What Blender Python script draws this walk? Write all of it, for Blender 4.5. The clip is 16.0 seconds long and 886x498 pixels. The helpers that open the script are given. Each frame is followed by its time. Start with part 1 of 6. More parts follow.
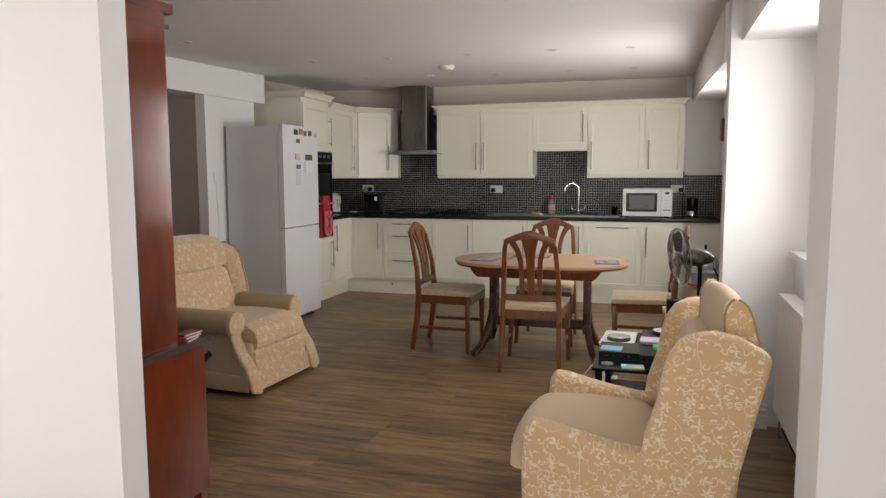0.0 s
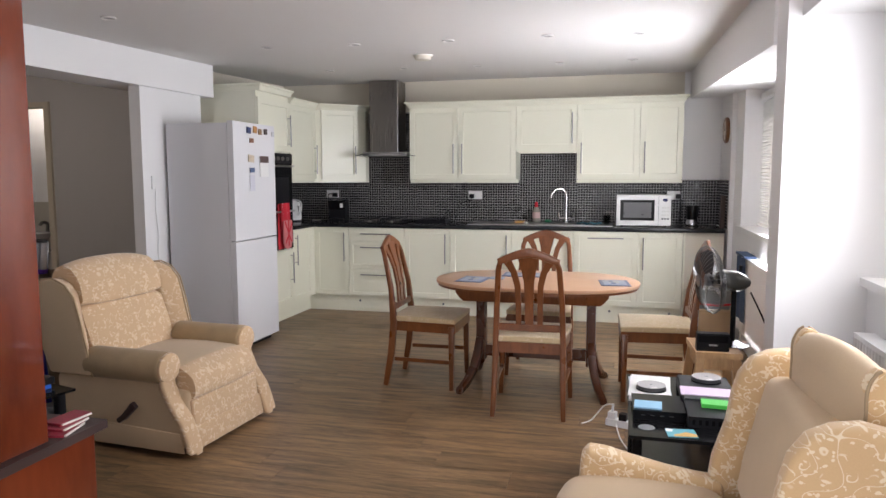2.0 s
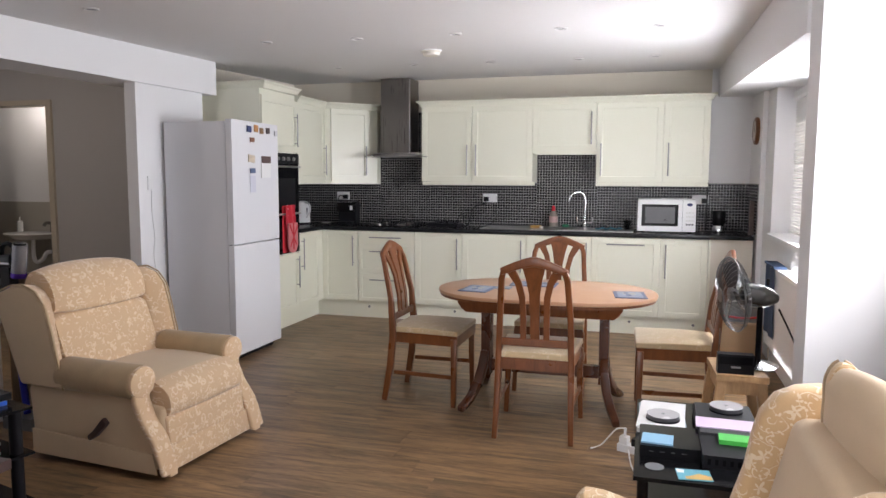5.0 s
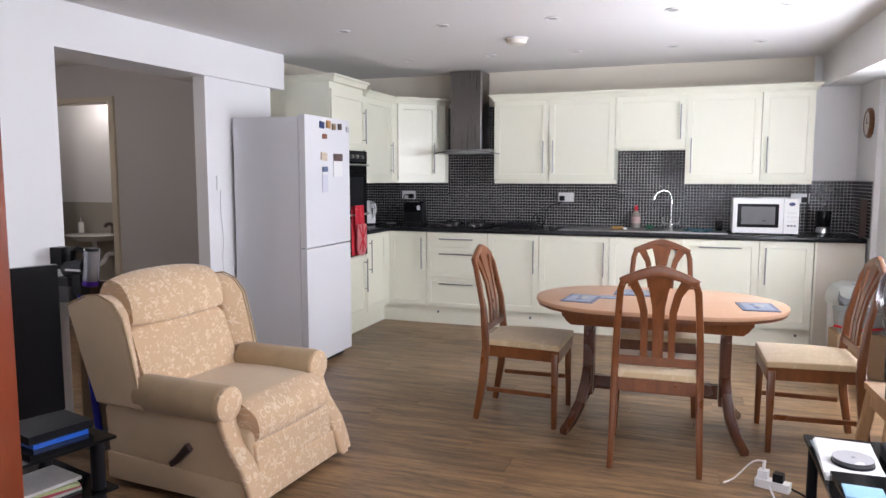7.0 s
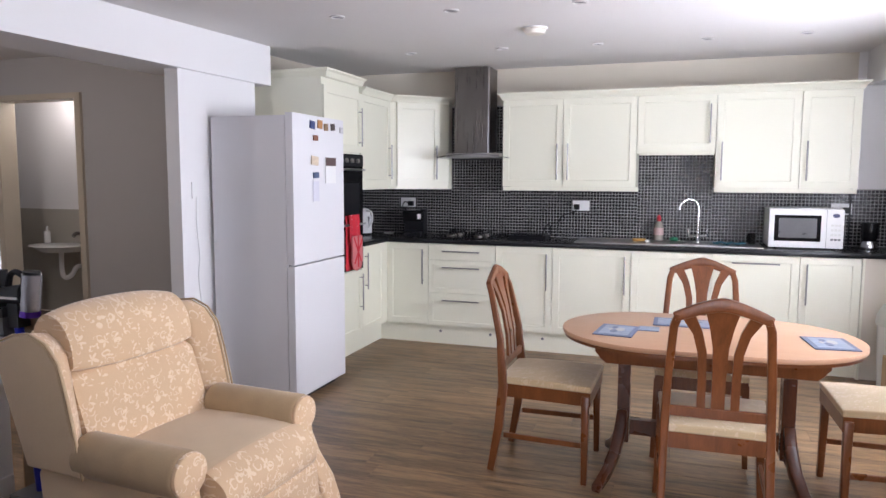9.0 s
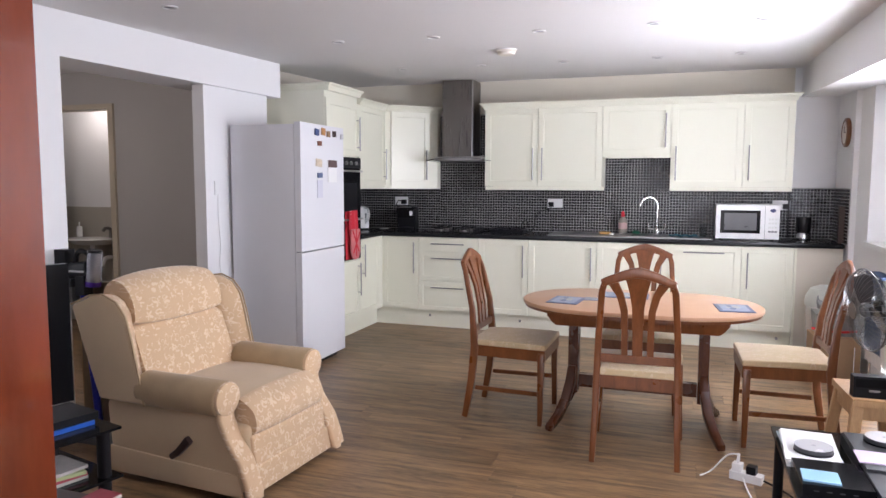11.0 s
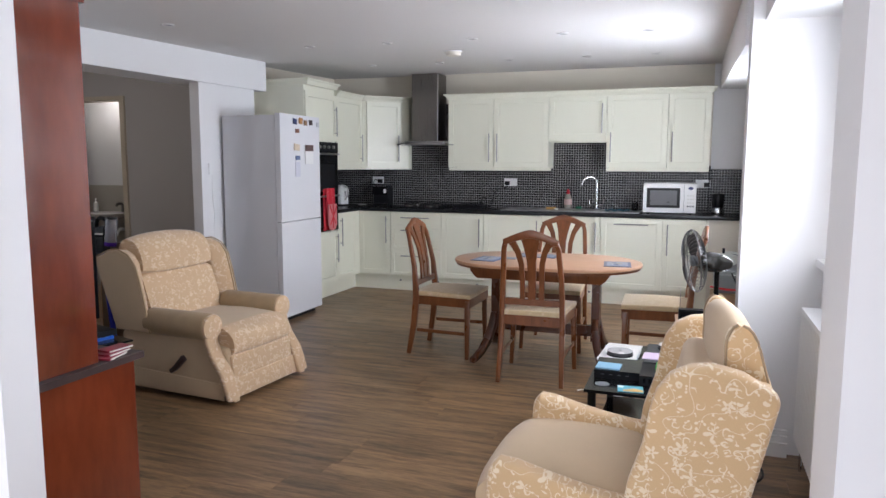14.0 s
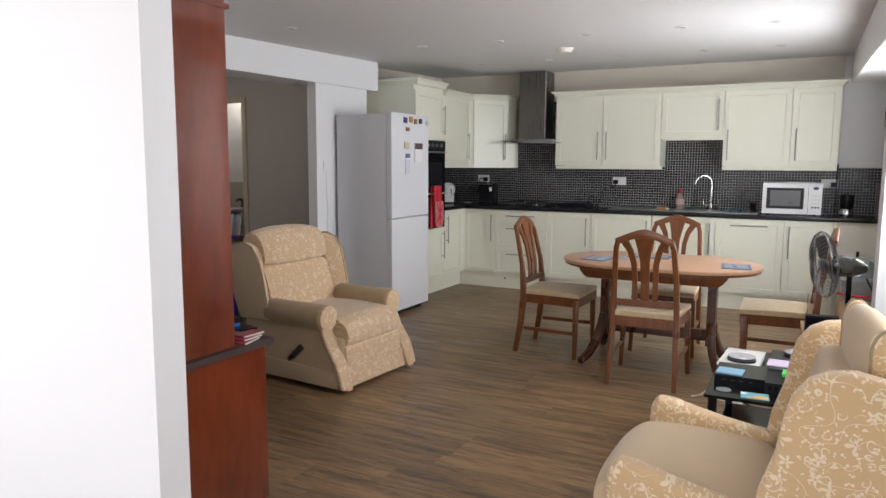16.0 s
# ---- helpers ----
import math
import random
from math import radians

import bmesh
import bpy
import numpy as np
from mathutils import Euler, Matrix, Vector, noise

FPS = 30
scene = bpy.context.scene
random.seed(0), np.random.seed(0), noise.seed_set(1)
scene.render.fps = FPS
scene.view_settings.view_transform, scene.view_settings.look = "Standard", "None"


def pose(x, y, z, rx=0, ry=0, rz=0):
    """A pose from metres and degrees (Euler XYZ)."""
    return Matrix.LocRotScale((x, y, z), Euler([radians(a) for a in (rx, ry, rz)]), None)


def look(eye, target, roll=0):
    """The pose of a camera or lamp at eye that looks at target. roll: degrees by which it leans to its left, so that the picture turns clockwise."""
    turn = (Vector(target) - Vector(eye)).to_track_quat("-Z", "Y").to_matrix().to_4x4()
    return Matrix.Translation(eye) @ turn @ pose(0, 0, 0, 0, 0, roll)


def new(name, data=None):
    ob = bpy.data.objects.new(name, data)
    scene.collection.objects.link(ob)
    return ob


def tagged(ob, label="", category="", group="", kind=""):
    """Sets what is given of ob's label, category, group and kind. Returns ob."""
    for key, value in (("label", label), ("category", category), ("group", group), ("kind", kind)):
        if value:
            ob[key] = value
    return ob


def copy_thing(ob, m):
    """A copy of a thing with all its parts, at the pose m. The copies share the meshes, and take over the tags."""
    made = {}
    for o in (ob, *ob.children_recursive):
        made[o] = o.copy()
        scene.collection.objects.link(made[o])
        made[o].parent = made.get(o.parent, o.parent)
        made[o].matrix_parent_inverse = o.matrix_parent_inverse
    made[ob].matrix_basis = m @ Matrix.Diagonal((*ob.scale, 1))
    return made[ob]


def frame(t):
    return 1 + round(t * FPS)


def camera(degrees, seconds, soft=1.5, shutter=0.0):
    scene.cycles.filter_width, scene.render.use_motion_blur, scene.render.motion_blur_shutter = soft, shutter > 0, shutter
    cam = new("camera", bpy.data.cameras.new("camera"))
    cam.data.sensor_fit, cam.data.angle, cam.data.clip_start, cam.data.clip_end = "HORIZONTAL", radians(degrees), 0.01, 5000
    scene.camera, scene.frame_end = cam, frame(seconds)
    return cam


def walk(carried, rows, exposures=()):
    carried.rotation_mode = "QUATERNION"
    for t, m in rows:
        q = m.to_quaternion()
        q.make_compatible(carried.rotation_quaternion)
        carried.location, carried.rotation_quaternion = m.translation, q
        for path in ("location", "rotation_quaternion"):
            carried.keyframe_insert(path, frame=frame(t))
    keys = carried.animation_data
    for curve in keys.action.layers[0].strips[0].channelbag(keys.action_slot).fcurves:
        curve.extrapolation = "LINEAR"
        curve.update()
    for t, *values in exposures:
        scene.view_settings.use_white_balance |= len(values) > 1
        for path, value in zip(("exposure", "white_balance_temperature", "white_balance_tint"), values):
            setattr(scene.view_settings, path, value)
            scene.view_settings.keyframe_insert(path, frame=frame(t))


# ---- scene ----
cam = camera(64.6, 16.0)
PATH = [
    (0, (0.745, -7.557, 1.373), (0.164, -5.655, 1.164), -0.20),
    (0.5, (0.676, -7.360, 1.381), (0.123, -5.450, 1.170), -0.20),
    (1, (0.604, -7.158, 1.386), (0.091, -5.236, 1.180), -0.10),
    (1.5, (0.496, -6.944, 1.399), (0.012, -5.015, 1.192), -0.00),
    (2, (0.416, -6.806, 1.396), (-0.068, -4.876, 1.193), -0.10),
    (2.5, (0.431, -6.617, 1.407), (-0.050, -4.686, 1.205), -0.20),
    (3, (0.439, -6.516, 1.406), (-0.058, -4.589, 1.206), -0.10),
    (3.6, (0.461, -6.446, 1.404), (-0.054, -4.524, 1.205), 0.02),
    (4.2, (0.488, -6.447, 1.400), (-0.044, -4.530, 1.203), 0.11),
    (4.75, (0.495, -6.472, 1.399), (-0.055, -4.560, 1.201), 0.18),
    (5.3, (0.462, -6.482, 1.401), (-0.111, -4.577, 1.202), 0.20),
    (5.5, (0.423, -6.482, 1.406), (-0.163, -4.580, 1.206), 0.10),
    (6, (0.309, -6.459, 1.413), (-0.331, -4.575, 1.209), 0.20),
    (6.5, (0.124, -6.375, 1.423), (-0.530, -4.496, 1.221), 0.20),
    (7, (0.048, -6.217, 1.403), (-0.611, -4.340, 1.198), 0.00),
    (7.5, (0.008, -6.000, 1.411), (-0.646, -4.120, 1.207), 0.10),
    (8, (-0.084, -5.825, 1.418), (-0.731, -3.944, 1.210), 0.20),
    (8.2, (-0.138, -5.739, 1.435), (-0.784, -3.858, 1.229), 0.20),
    (8.7, (-0.213, -5.649, 1.441), (-0.856, -3.767, 1.238), 0.24),
    (9.25, (-0.228, -5.725, 1.431), (-0.873, -3.843, 1.237), 0.24),
    (9.8, (-0.175, -5.907, 1.415), (-0.823, -4.025, 1.230), 0.21),
    (10.3, (-0.069, -6.099, 1.405), (-0.716, -4.216, 1.222), 0.20),
    (10.5, (-0.013, -6.186, 1.413), (-0.659, -4.302, 1.225), 0.10),
    (11, (0.118, -6.356, 1.399), (-0.525, -4.472, 1.213), 0.20),
    (11.5, (0.237, -6.573, 1.384), (-0.404, -4.687, 1.202), 0.10),
    (12, (0.340, -6.740, 1.344), (-0.295, -4.855, 1.131), 0.30),
    (12.5, (0.465, -6.907, 1.353), (-0.190, -5.031, 1.127), 0.20),
    (13, (0.584, -7.021, 1.362), (-0.071, -5.145, 1.128), 0.20),
    (13.5, (0.730, -7.090, 1.398), (0.077, -5.214, 1.164), 0.10),
    (14, (0.869, -7.144, 1.398), (0.202, -5.273, 1.160), 0.20),
    (14.5, (0.914, -7.156, 1.384), (0.232, -5.291, 1.145), 0.30),
    (15, (0.891, -7.166, 1.387), (0.198, -5.305, 1.147), 0.30),
    (15.5, (0.851, -7.178, 1.396), (0.091, -5.343, 1.155), 0.30),
    (16, (0.808, -7.192, 1.389), (-0.114, -5.434, 1.147), 0.30),
]
walk(cam, [(t, look(eye, target, roll)) for t, eye, target, roll in PATH],
     exposures=[(0, -0.46, 7000, 12), (0.6, -0.36, 6900, 12), (1.0, -0.12, 6700, 13), (1.5, 0.03, 6550, 15), (3.0, 0.06, 6500, 16), (5.5, 0.14, 6400, 16),
                (6.5, 0.30, 6300, 17), (8.0, 0.48, 6050, 19), (10.5, 0.42, 6200, 20), (12.5, 0.26, 6150, 17), (13.5, 0.12, 6050, 15), (14.5, -0.06, 6050, 14), (15.4, -0.05, 6200, 13), (16.0, -0.12, 6450, 12)])

# ---- light ----
world = bpy.data.worlds.new("sky")
scene.world = world
world.use_nodes = True
wn, wl = world.node_tree.nodes, world.node_tree.links
sky = wn.new("ShaderNodeTexSky")
sky.sky_type, sky.sun_disc = "NISHITA", False
SUN_EL, SUN_AZ = radians(56), radians(11)
sky.sun_elevation, sky.sun_rotation = SUN_EL, radians(90) + SUN_AZ
wl.new(sky.outputs[0], wn["Background"].inputs[0])
wn["Background"].inputs[1].default_value = 0.15

sun = new("sun", bpy.data.lights.new("sun", "SUN"))
sun.data.energy, sun.data.angle, sun.data.color = 5.0, radians(0.6), (1.0, 0.93, 0.84)
SUN_DIR = Vector((math.cos(SUN_EL) * math.cos(SUN_AZ), -math.cos(SUN_EL) * math.sin(SUN_AZ), math.sin(SUN_EL)))
sun.matrix_world = look(SUN_DIR * 20, (0, 0, 0))


def window_light(name, x, y0, y1, z0, z1, power, rise):
    """The sky's light through one window opening."""
    lamp = new(name, bpy.data.lights.new(name, "AREA"))
    lamp.data.shape, lamp.data.size, lamp.data.size_y = "RECTANGLE", z1 - z0, abs(y1 - y0)
    lamp.data.energy, lamp.data.color = abs(power), (0.93, 0.97, 1.0)
    lamp.data.spread = radians(170)
    lamp.matrix_world = look((x, (y0 + y1) / 2, (z0 + z1) / 2), (x - math.copysign(1, power), (y0 + y1) / 2, (z0 + z1) / 2 + rise))


window_light("window_light_1", 1.50, -0.46, -3.2, 1.02, 1.95, 150, 0.13)
window_light("window_light_2", 1.50, -3.55, -5.15, 1.02, 1.95, 44, 0.0)
back = new("window_light_3", bpy.data.lights.new("window_light_3", "AREA"))
back.data.shape, back.data.size, back.data.size_y = "RECTANGLE", 4.8, 1.6
back.data.energy, back.data.color = 84, (0.97, 0.98, 1.0)
back.matrix_world = look((-0.3, -9.15, 1.2), (-0.3, -8, 1.2))


# fill through an unseen side window, added to brighten the front room
window_light("window_light_4", -3.03, -8.4, -6.3, 0.95, 2.0, -47, 0.0)


def fill_lamp(name, place, power):
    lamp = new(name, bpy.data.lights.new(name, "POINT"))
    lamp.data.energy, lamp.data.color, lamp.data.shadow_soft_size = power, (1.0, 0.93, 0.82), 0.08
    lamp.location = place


# added fill light for the bathroom and hall; no lamp is seen there
fill_lamp("bathroom_fill", (-5.2, -1.12, 2.12), 4)
fill_lamp("hall_fill", (-4.5, -3.2, 2.12), 15)


# ---- tools ----
def box(bm, x0, x1, y0, y1, z0, z1):
    v = [bm.verts.new(c) for c in ((x0, y0, z0), (x1, y0, z0), (x1, y1, z0), (x0, y1, z0),
                                   (x0, y0, z1), (x1, y0, z1), (x1, y1, z1), (x0, y1, z1))]
    for f in ((3, 2, 1, 0), (4, 5, 6, 7), (0, 1, 5, 4), (1, 2, 6, 5), (2, 3, 7, 6), (3, 0, 4, 7)):
        bm.faces.new([v[i] for i in f])
    return v


def prism(bm, pts, axis, a, b):
    """Extrudes a closed 2D outline along an axis from a to b."""
    def put(p, h):
        return {"x": (h, p[0], p[1]), "y": (p[0], h, p[1]), "z": (p[0], p[1], h)}[axis]
    lo = [bm.verts.new(put(p, a)) for p in pts]
    hi = [bm.verts.new(put(p, b)) for p in pts]
    n = len(pts)
    bm.faces.new(lo[::-1])
    bm.faces.new(hi)
    for i in range(n):
        bm.faces.new((lo[i], lo[(i + 1) % n], hi[(i + 1) % n], hi[i]))
    bmesh.ops.recalc_face_normals(bm, faces=bm.faces)


def bevel(bm, width, segments=2, angle=30):
    edges = [e for e in bm.edges if len(e.link_faces) == 2 and e.calc_face_angle(0) > radians(angle)]
    bmesh.ops.bevel(bm, geom=edges, offset=width, segments=segments, profile=0.5, affect="EDGES", clamp_overlap=True)


def tube(bm, pts, radii, n=12, closed=False):
    """A round bar along points; radii: one, or one a point."""
    pts = [Vector(p) for p in pts]
    if not hasattr(radii, "__len__"):
        radii = [radii] * len(pts)
    rings, ref = [], Vector((0.13, 0.21, 0.97)).normalized()
    for i, p in enumerate(pts):
        a, b = pts[max(i - 1, 0)], pts[min(i + 1, len(pts) - 1)]
        if closed:
            a, b = pts[i - 1], pts[(i + 1) % len(pts)]
        d = (b - a).normalized()
        if abs(d.dot(ref)) > 0.95:
            ref = Vector((0.97, 0.13, 0.21)).normalized()
        u = d.cross(ref).normalized()
        w = d.cross(u)
        rings.append([bm.verts.new(p + (u * math.cos(k) + w * math.sin(k)) * radii[i]) for k in [2 * math.pi * j / n for j in range(n)]])
    m = len(rings)
    for i in range(m if closed else m - 1):
        r, s = rings[i], rings[(i + 1) % m]
        for j in range(n):
            bm.faces.new((r[j], r[(j + 1) % n], s[(j + 1) % n], s[j]))
    if not closed:
        bm.faces.new(rings[0][::-1])
        bm.faces.new(rings[-1])
    bmesh.ops.recalc_face_normals(bm, faces=bm.faces)


def lathe(bm, profile, n=24, centre=(0, 0, 0)):
    """Turns (radius, height) pairs about the z axis."""
    c = Vector(centre)
    rings = []
    for r, z in profile:
        if r < 1e-5:
            rings.append([bm.verts.new(c + Vector((0, 0, z)))])
        else:
            rings.append([bm.verts.new(c + Vector((r * math.cos(2 * math.pi * j / n), r * math.sin(2 * math.pi * j / n), z))) for j in range(n)])
    for r, s in zip(rings, rings[1:]):
        for j in range(n):
            k = (j + 1) % n
            if len(r) == 1 and len(s) == 1:
                continue
            if len(r) == 1:
                bm.faces.new((r[0], s[k], s[j]))
            elif len(s) == 1:
                bm.faces.new((r[j], r[k], s[0]))
            else:
                bm.faces.new((r[j], r[k], s[k], s[j]))
    for r in (rings[0], rings[-1]):
        if len(r) > 1:
            bm.faces.new(r)
    bmesh.ops.recalc_face_normals(bm, faces=bm.faces)


def bar(bm, pts, sizes, side=(1, 0, 0)):
    """A rectangular bar through points; sizes: (across side, other) for each point."""
    pts = [Vector(p) for p in pts]
    s = Vector(side).normalized()
    rings = []
    for i, p in enumerate(pts):
        d = (pts[min(i + 1, len(pts) - 1)] - pts[max(i - 1, 0)]).normalized()
        u = (s - d * s.dot(d)).normalized()
        w = d.cross(u)
        a, b = sizes[i] if hasattr(sizes[0], "__len__") else sizes
        rings.append([bm.verts.new(p + u * a / 2 * q + w * b / 2 * r) for q, r in ((-1, -1), (1, -1), (1, 1), (-1, 1))])
    for r, t in zip(rings, rings[1:]):
        for j in range(4):
            bm.faces.new((r[j], r[(j + 1) % 4], t[(j + 1) % 4], t[j]))
    bm.faces.new(rings[0][::-1])
    bm.faces.new(rings[-1])
    bmesh.ops.recalc_face_normals(bm, faces=bm.faces)


def puff(bm, pts, y0, y1, n=14, end=0.80, arch=0.0, power=3.2):
    """A stuffed cushion: a closed (x, z) outline along y, slimmer towards both ends and arched in the middle."""
    cx, cz = sum(p[0] for p in pts) / len(pts), sum(p[1] for p in pts) / len(pts)
    rings = []
    for k in range(n + 1):
        q = math.cos(math.pi * (1 - k / n))
        f = end + (1 - end) * (1 - abs(q) ** power)
        y = (y0 + y1) / 2 + (y1 - y0) / 2 * q
        rings.append([bm.verts.new((cx + (x - cx) * f, y, cz + (z - cz) * f + arch * (1 - q * q) * (z > cz))) for x, z in pts])
    m = len(pts)
    for a, b in zip(rings, rings[1:]):
        for j in range(m):
            bm.faces.new((a[j], a[(j + 1) % m], b[(j + 1) % m], b[j]))
    bm.faces.new(rings[0])
    bm.faces.new(rings[-1])
    bmesh.ops.recalc_face_normals(bm, faces=bm.faces)


def slab(bm, outer, ya, inner, yb):
    """Joins two outlines of equally many (x, z) points that stand at ya and yb."""
    a = [bm.verts.new((x, ya, z)) for x, z in outer]
    b = [bm.verts.new((x, yb, z)) for x, z in inner]
    bm.faces.new(a)
    bm.faces.new(b)
    for j in range(len(a)):
        bm.faces.new((a[j], a[(j + 1) % len(a)], b[(j + 1) % len(a)], b[j]))
    bmesh.ops.recalc_face_normals(bm, faces=bm.faces)


def rounded(pts, steps=4):
    """A closed outline through points, smoothed."""
    out, n = [], len(pts)
    for i in range(n):
        a, b, c, d = [Vector(pts[(i + k) % n]) for k in (-1, 0, 1, 2)]
        for k in range(steps):
            t = k / steps
            v = 0.5 * ((2 * b) + (c - a) * t + (2 * a - 5 * b + 4 * c - d) * t * t + (3 * b - a - 3 * c + d) * t ** 3)
            out.append((v.x, v.y))
    return out


def mesh_of(name, bm, material, smooth=35):
    me = bpy.data.meshes.new(name)
    bm.normal_update()
    bm.to_mesh(me)
    bm.free()
    me.materials.append(material)
    if smooth:
        for p in me.polygons:
            p.use_smooth = True
        me.set_sharp_from_angle(angle=radians(smooth))
    return me


def part(name, bm, material, parent, label="", smooth=35, at=None):
    ob = new(name, mesh_of(name, bm, material, smooth))
    ob.parent = parent
    if at is not None:
        ob.matrix_basis = at
    return tagged(ob, label)


def thing(name, m, label, category, group="", kind=""):
    ob = new(name)
    ob.empty_display_size = 0.1
    ob.matrix_basis = m
    return tagged(ob, label, category, group, kind)


def single(name, bm, material, m, label, category, group="", kind="", smooth=35):
    ob = new(name, mesh_of(name, bm, material, smooth))
    ob.matrix_basis = m
    return tagged(ob, label, category, group, kind)


def bmbox(*b, bev=0.0, seg=2):
    bm = bmesh.new()
    box(bm, *b)
    if bev:
        bevel(bm, bev, seg)
    return bm


# ---- materials ----
def surf(name, colour, rough=0.5, metal=0.0, var=0.12, scale=4.0, fine=90.0, bump=0.08, stretch=(1, 1, 1), coat=0.0, rough_var=0.1, island=0.0, sheen=0.0, spec=0.5):
    m = bpy.data.materials.new(name)
    m.use_nodes = True
    n, l = m.node_tree.nodes, m.node_tree.links
    b = n["Principled BSDF"]
    tc, mp = n.new("ShaderNodeTexCoord"), n.new("ShaderNodeMapping")
    mp.inputs["Scale"].default_value = stretch
    l.new(tc.outputs["Object"], mp.inputs[0])
    big, small = n.new("ShaderNodeTexNoise"), n.new("ShaderNodeTexNoise")
    big.inputs["Scale"].default_value, big.inputs["Detail"].default_value = scale, 4
    small.inputs["Scale"].default_value, small.inputs["Detail"].default_value = fine, 3
    l.new(mp.outputs[0], big.inputs[0])
    l.new(mp.outputs[0], small.inputs[0])
    mix = n.new("ShaderNodeMix")
    mix.data_type = "RGBA"
    mix.inputs[6].default_value = (*[c * (1 - var) for c in colour], 1)
    mix.inputs[7].default_value = (*[min(c * (1 + var), 1) for c in colour], 1)
    add = n.new("ShaderNodeMath")
    add.operation = "MULTIPLY_ADD"
    add.inputs[1].default_value = 0.4
    l.new(small.outputs[0], add.inputs[0])
    half = n.new("ShaderNodeMath")
    half.operation = "MULTIPLY"
    half.inputs[1].default_value = 0.6
    l.new(big.outputs[0], half.inputs[0])
    l.new(half.outputs[0], add.inputs[2])
    l.new(add.outputs[0], mix.inputs[0])
    out = mix.outputs[2]
    if island:
        geo, hsv, mr = n.new("ShaderNodeNewGeometry"), n.new("ShaderNodeHueSaturation"), n.new("ShaderNodeMapRange")
        mr.inputs[3].default_value, mr.inputs[4].default_value = 1 - island, 1 + island
        l.new(geo.outputs["Random Per Island"], mr.inputs[0])
        l.new(mr.outputs[0], hsv.inputs["Value"])
        l.new(out, hsv.inputs["Color"])
        out = hsv.outputs[0]
    l.new(out, b.inputs["Base Color"])
    b.inputs["Metallic"].default_value = metal
    rr = n.new("ShaderNodeMapRange")
    rr.inputs[3].default_value, rr.inputs[4].default_value = max(rough - rough_var, 0.02), min(rough + rough_var, 1)
    l.new(big.outputs[0], rr.inputs[0])
    l.new(rr.outputs[0], b.inputs["Roughness"])
    b.inputs["Coat Weight"].default_value = coat
    b.inputs["Specular IOR Level"].default_value = spec
    b.inputs["Sheen Weight"].default_value = sheen
    if bump:
        bp = n.new("ShaderNodeBump")
        bp.inputs["Strength"].default_value, bp.inputs["Distance"].default_value = bump, 0.002
        l.new(small.outputs[0], bp.inputs["Height"])
        l.new(bp.outputs[0], b.inputs["Normal"])
    return m


def wood(name, dark, light, rough=0.35, along=(1, 1, 12), scale=6.0, coat=0.2, random_value=0.0):
    """Wood whose grain runs along the axis with the lowest stretch."""
    m = surf(name, light, rough, coat=coat, bump=0.05)
    n, l = m.node_tree.nodes, m.node_tree.links
    b = n["Principled BSDF"]
    tc, mp = n.new("ShaderNodeTexCoord"), n.new("ShaderNodeMapping")
    mp.inputs["Scale"].default_value = along
    info, addv = n.new("ShaderNodeObjectInfo"), n.new("ShaderNodeVectorMath")
    sc = n.new("ShaderNodeVectorMath")
    sc.operation = "SCALE"
    sc.inputs["Scale"].default_value = 37.0
    comb = n.new("ShaderNodeCombineXYZ")
    for k in range(3):
        l.new(info.outputs["Random"], comb.inputs[k])
    l.new(comb.outputs[0], sc.inputs[0])
    l.new(tc.outputs["Object"], addv.inputs[0])
    l.new(sc.outputs[0], addv.inputs[1])
    l.new(addv.outputs[0], mp.inputs[0])
    g1, g2 = n.new("ShaderNodeTexNoise"), n.new("ShaderNodeTexNoise")
    g1.inputs["Scale"].default_value, g1.inputs["Detail"].default_value, g1.inputs["Distortion"].default_value = scale, 8, 0.6
    g2.inputs["Scale"].default_value, g2.inputs["Detail"].default_value = scale * 7, 4
    l.new(mp.outputs[0], g1.inputs[0])
    l.new(mp.outputs[0], g2.inputs[0])
    mx = n.new("ShaderNodeMath")
    mx.operation = "MULTIPLY_ADD"
    mx.inputs[1].default_value = 0.35
    l.new(g2.outputs[0], mx.inputs[0])
    k = n.new("ShaderNodeMath")
    k.operation = "MULTIPLY"
    k.inputs[1].default_value = 0.65
    l.new(g1.outputs[0], k.inputs[0])
    l.new(k.outputs[0], mx.inputs[2])
    ramp = n.new("ShaderNodeValToRGB")
    ramp.color_ramp.elements[0].position, ramp.color_ramp.elements[1].position = 0.34, 0.66
    ramp.color_ramp.elements[0].color, ramp.color_ramp.elements[1].color = (*dark, 1), (*light, 1)
    l.new(mx.outputs[0], ramp.inputs[0])
    out = ramp.outputs[0]
    if random_value:
        hsv, mr = n.new("ShaderNodeHueSaturation"), n.new("ShaderNodeMapRange")
        mr.inputs[3].default_value, mr.inputs[4].default_value = 1 - random_value, 1 + random_value
        l.new(info.outputs["Random"], mr.inputs[0])
        l.new(mr.outputs[0], hsv.inputs["Value"])
        l.new(out, hsv.inputs["Color"])
        out = hsv.outputs[0]
    l.new(out, b.inputs["Base Color"])
    return m


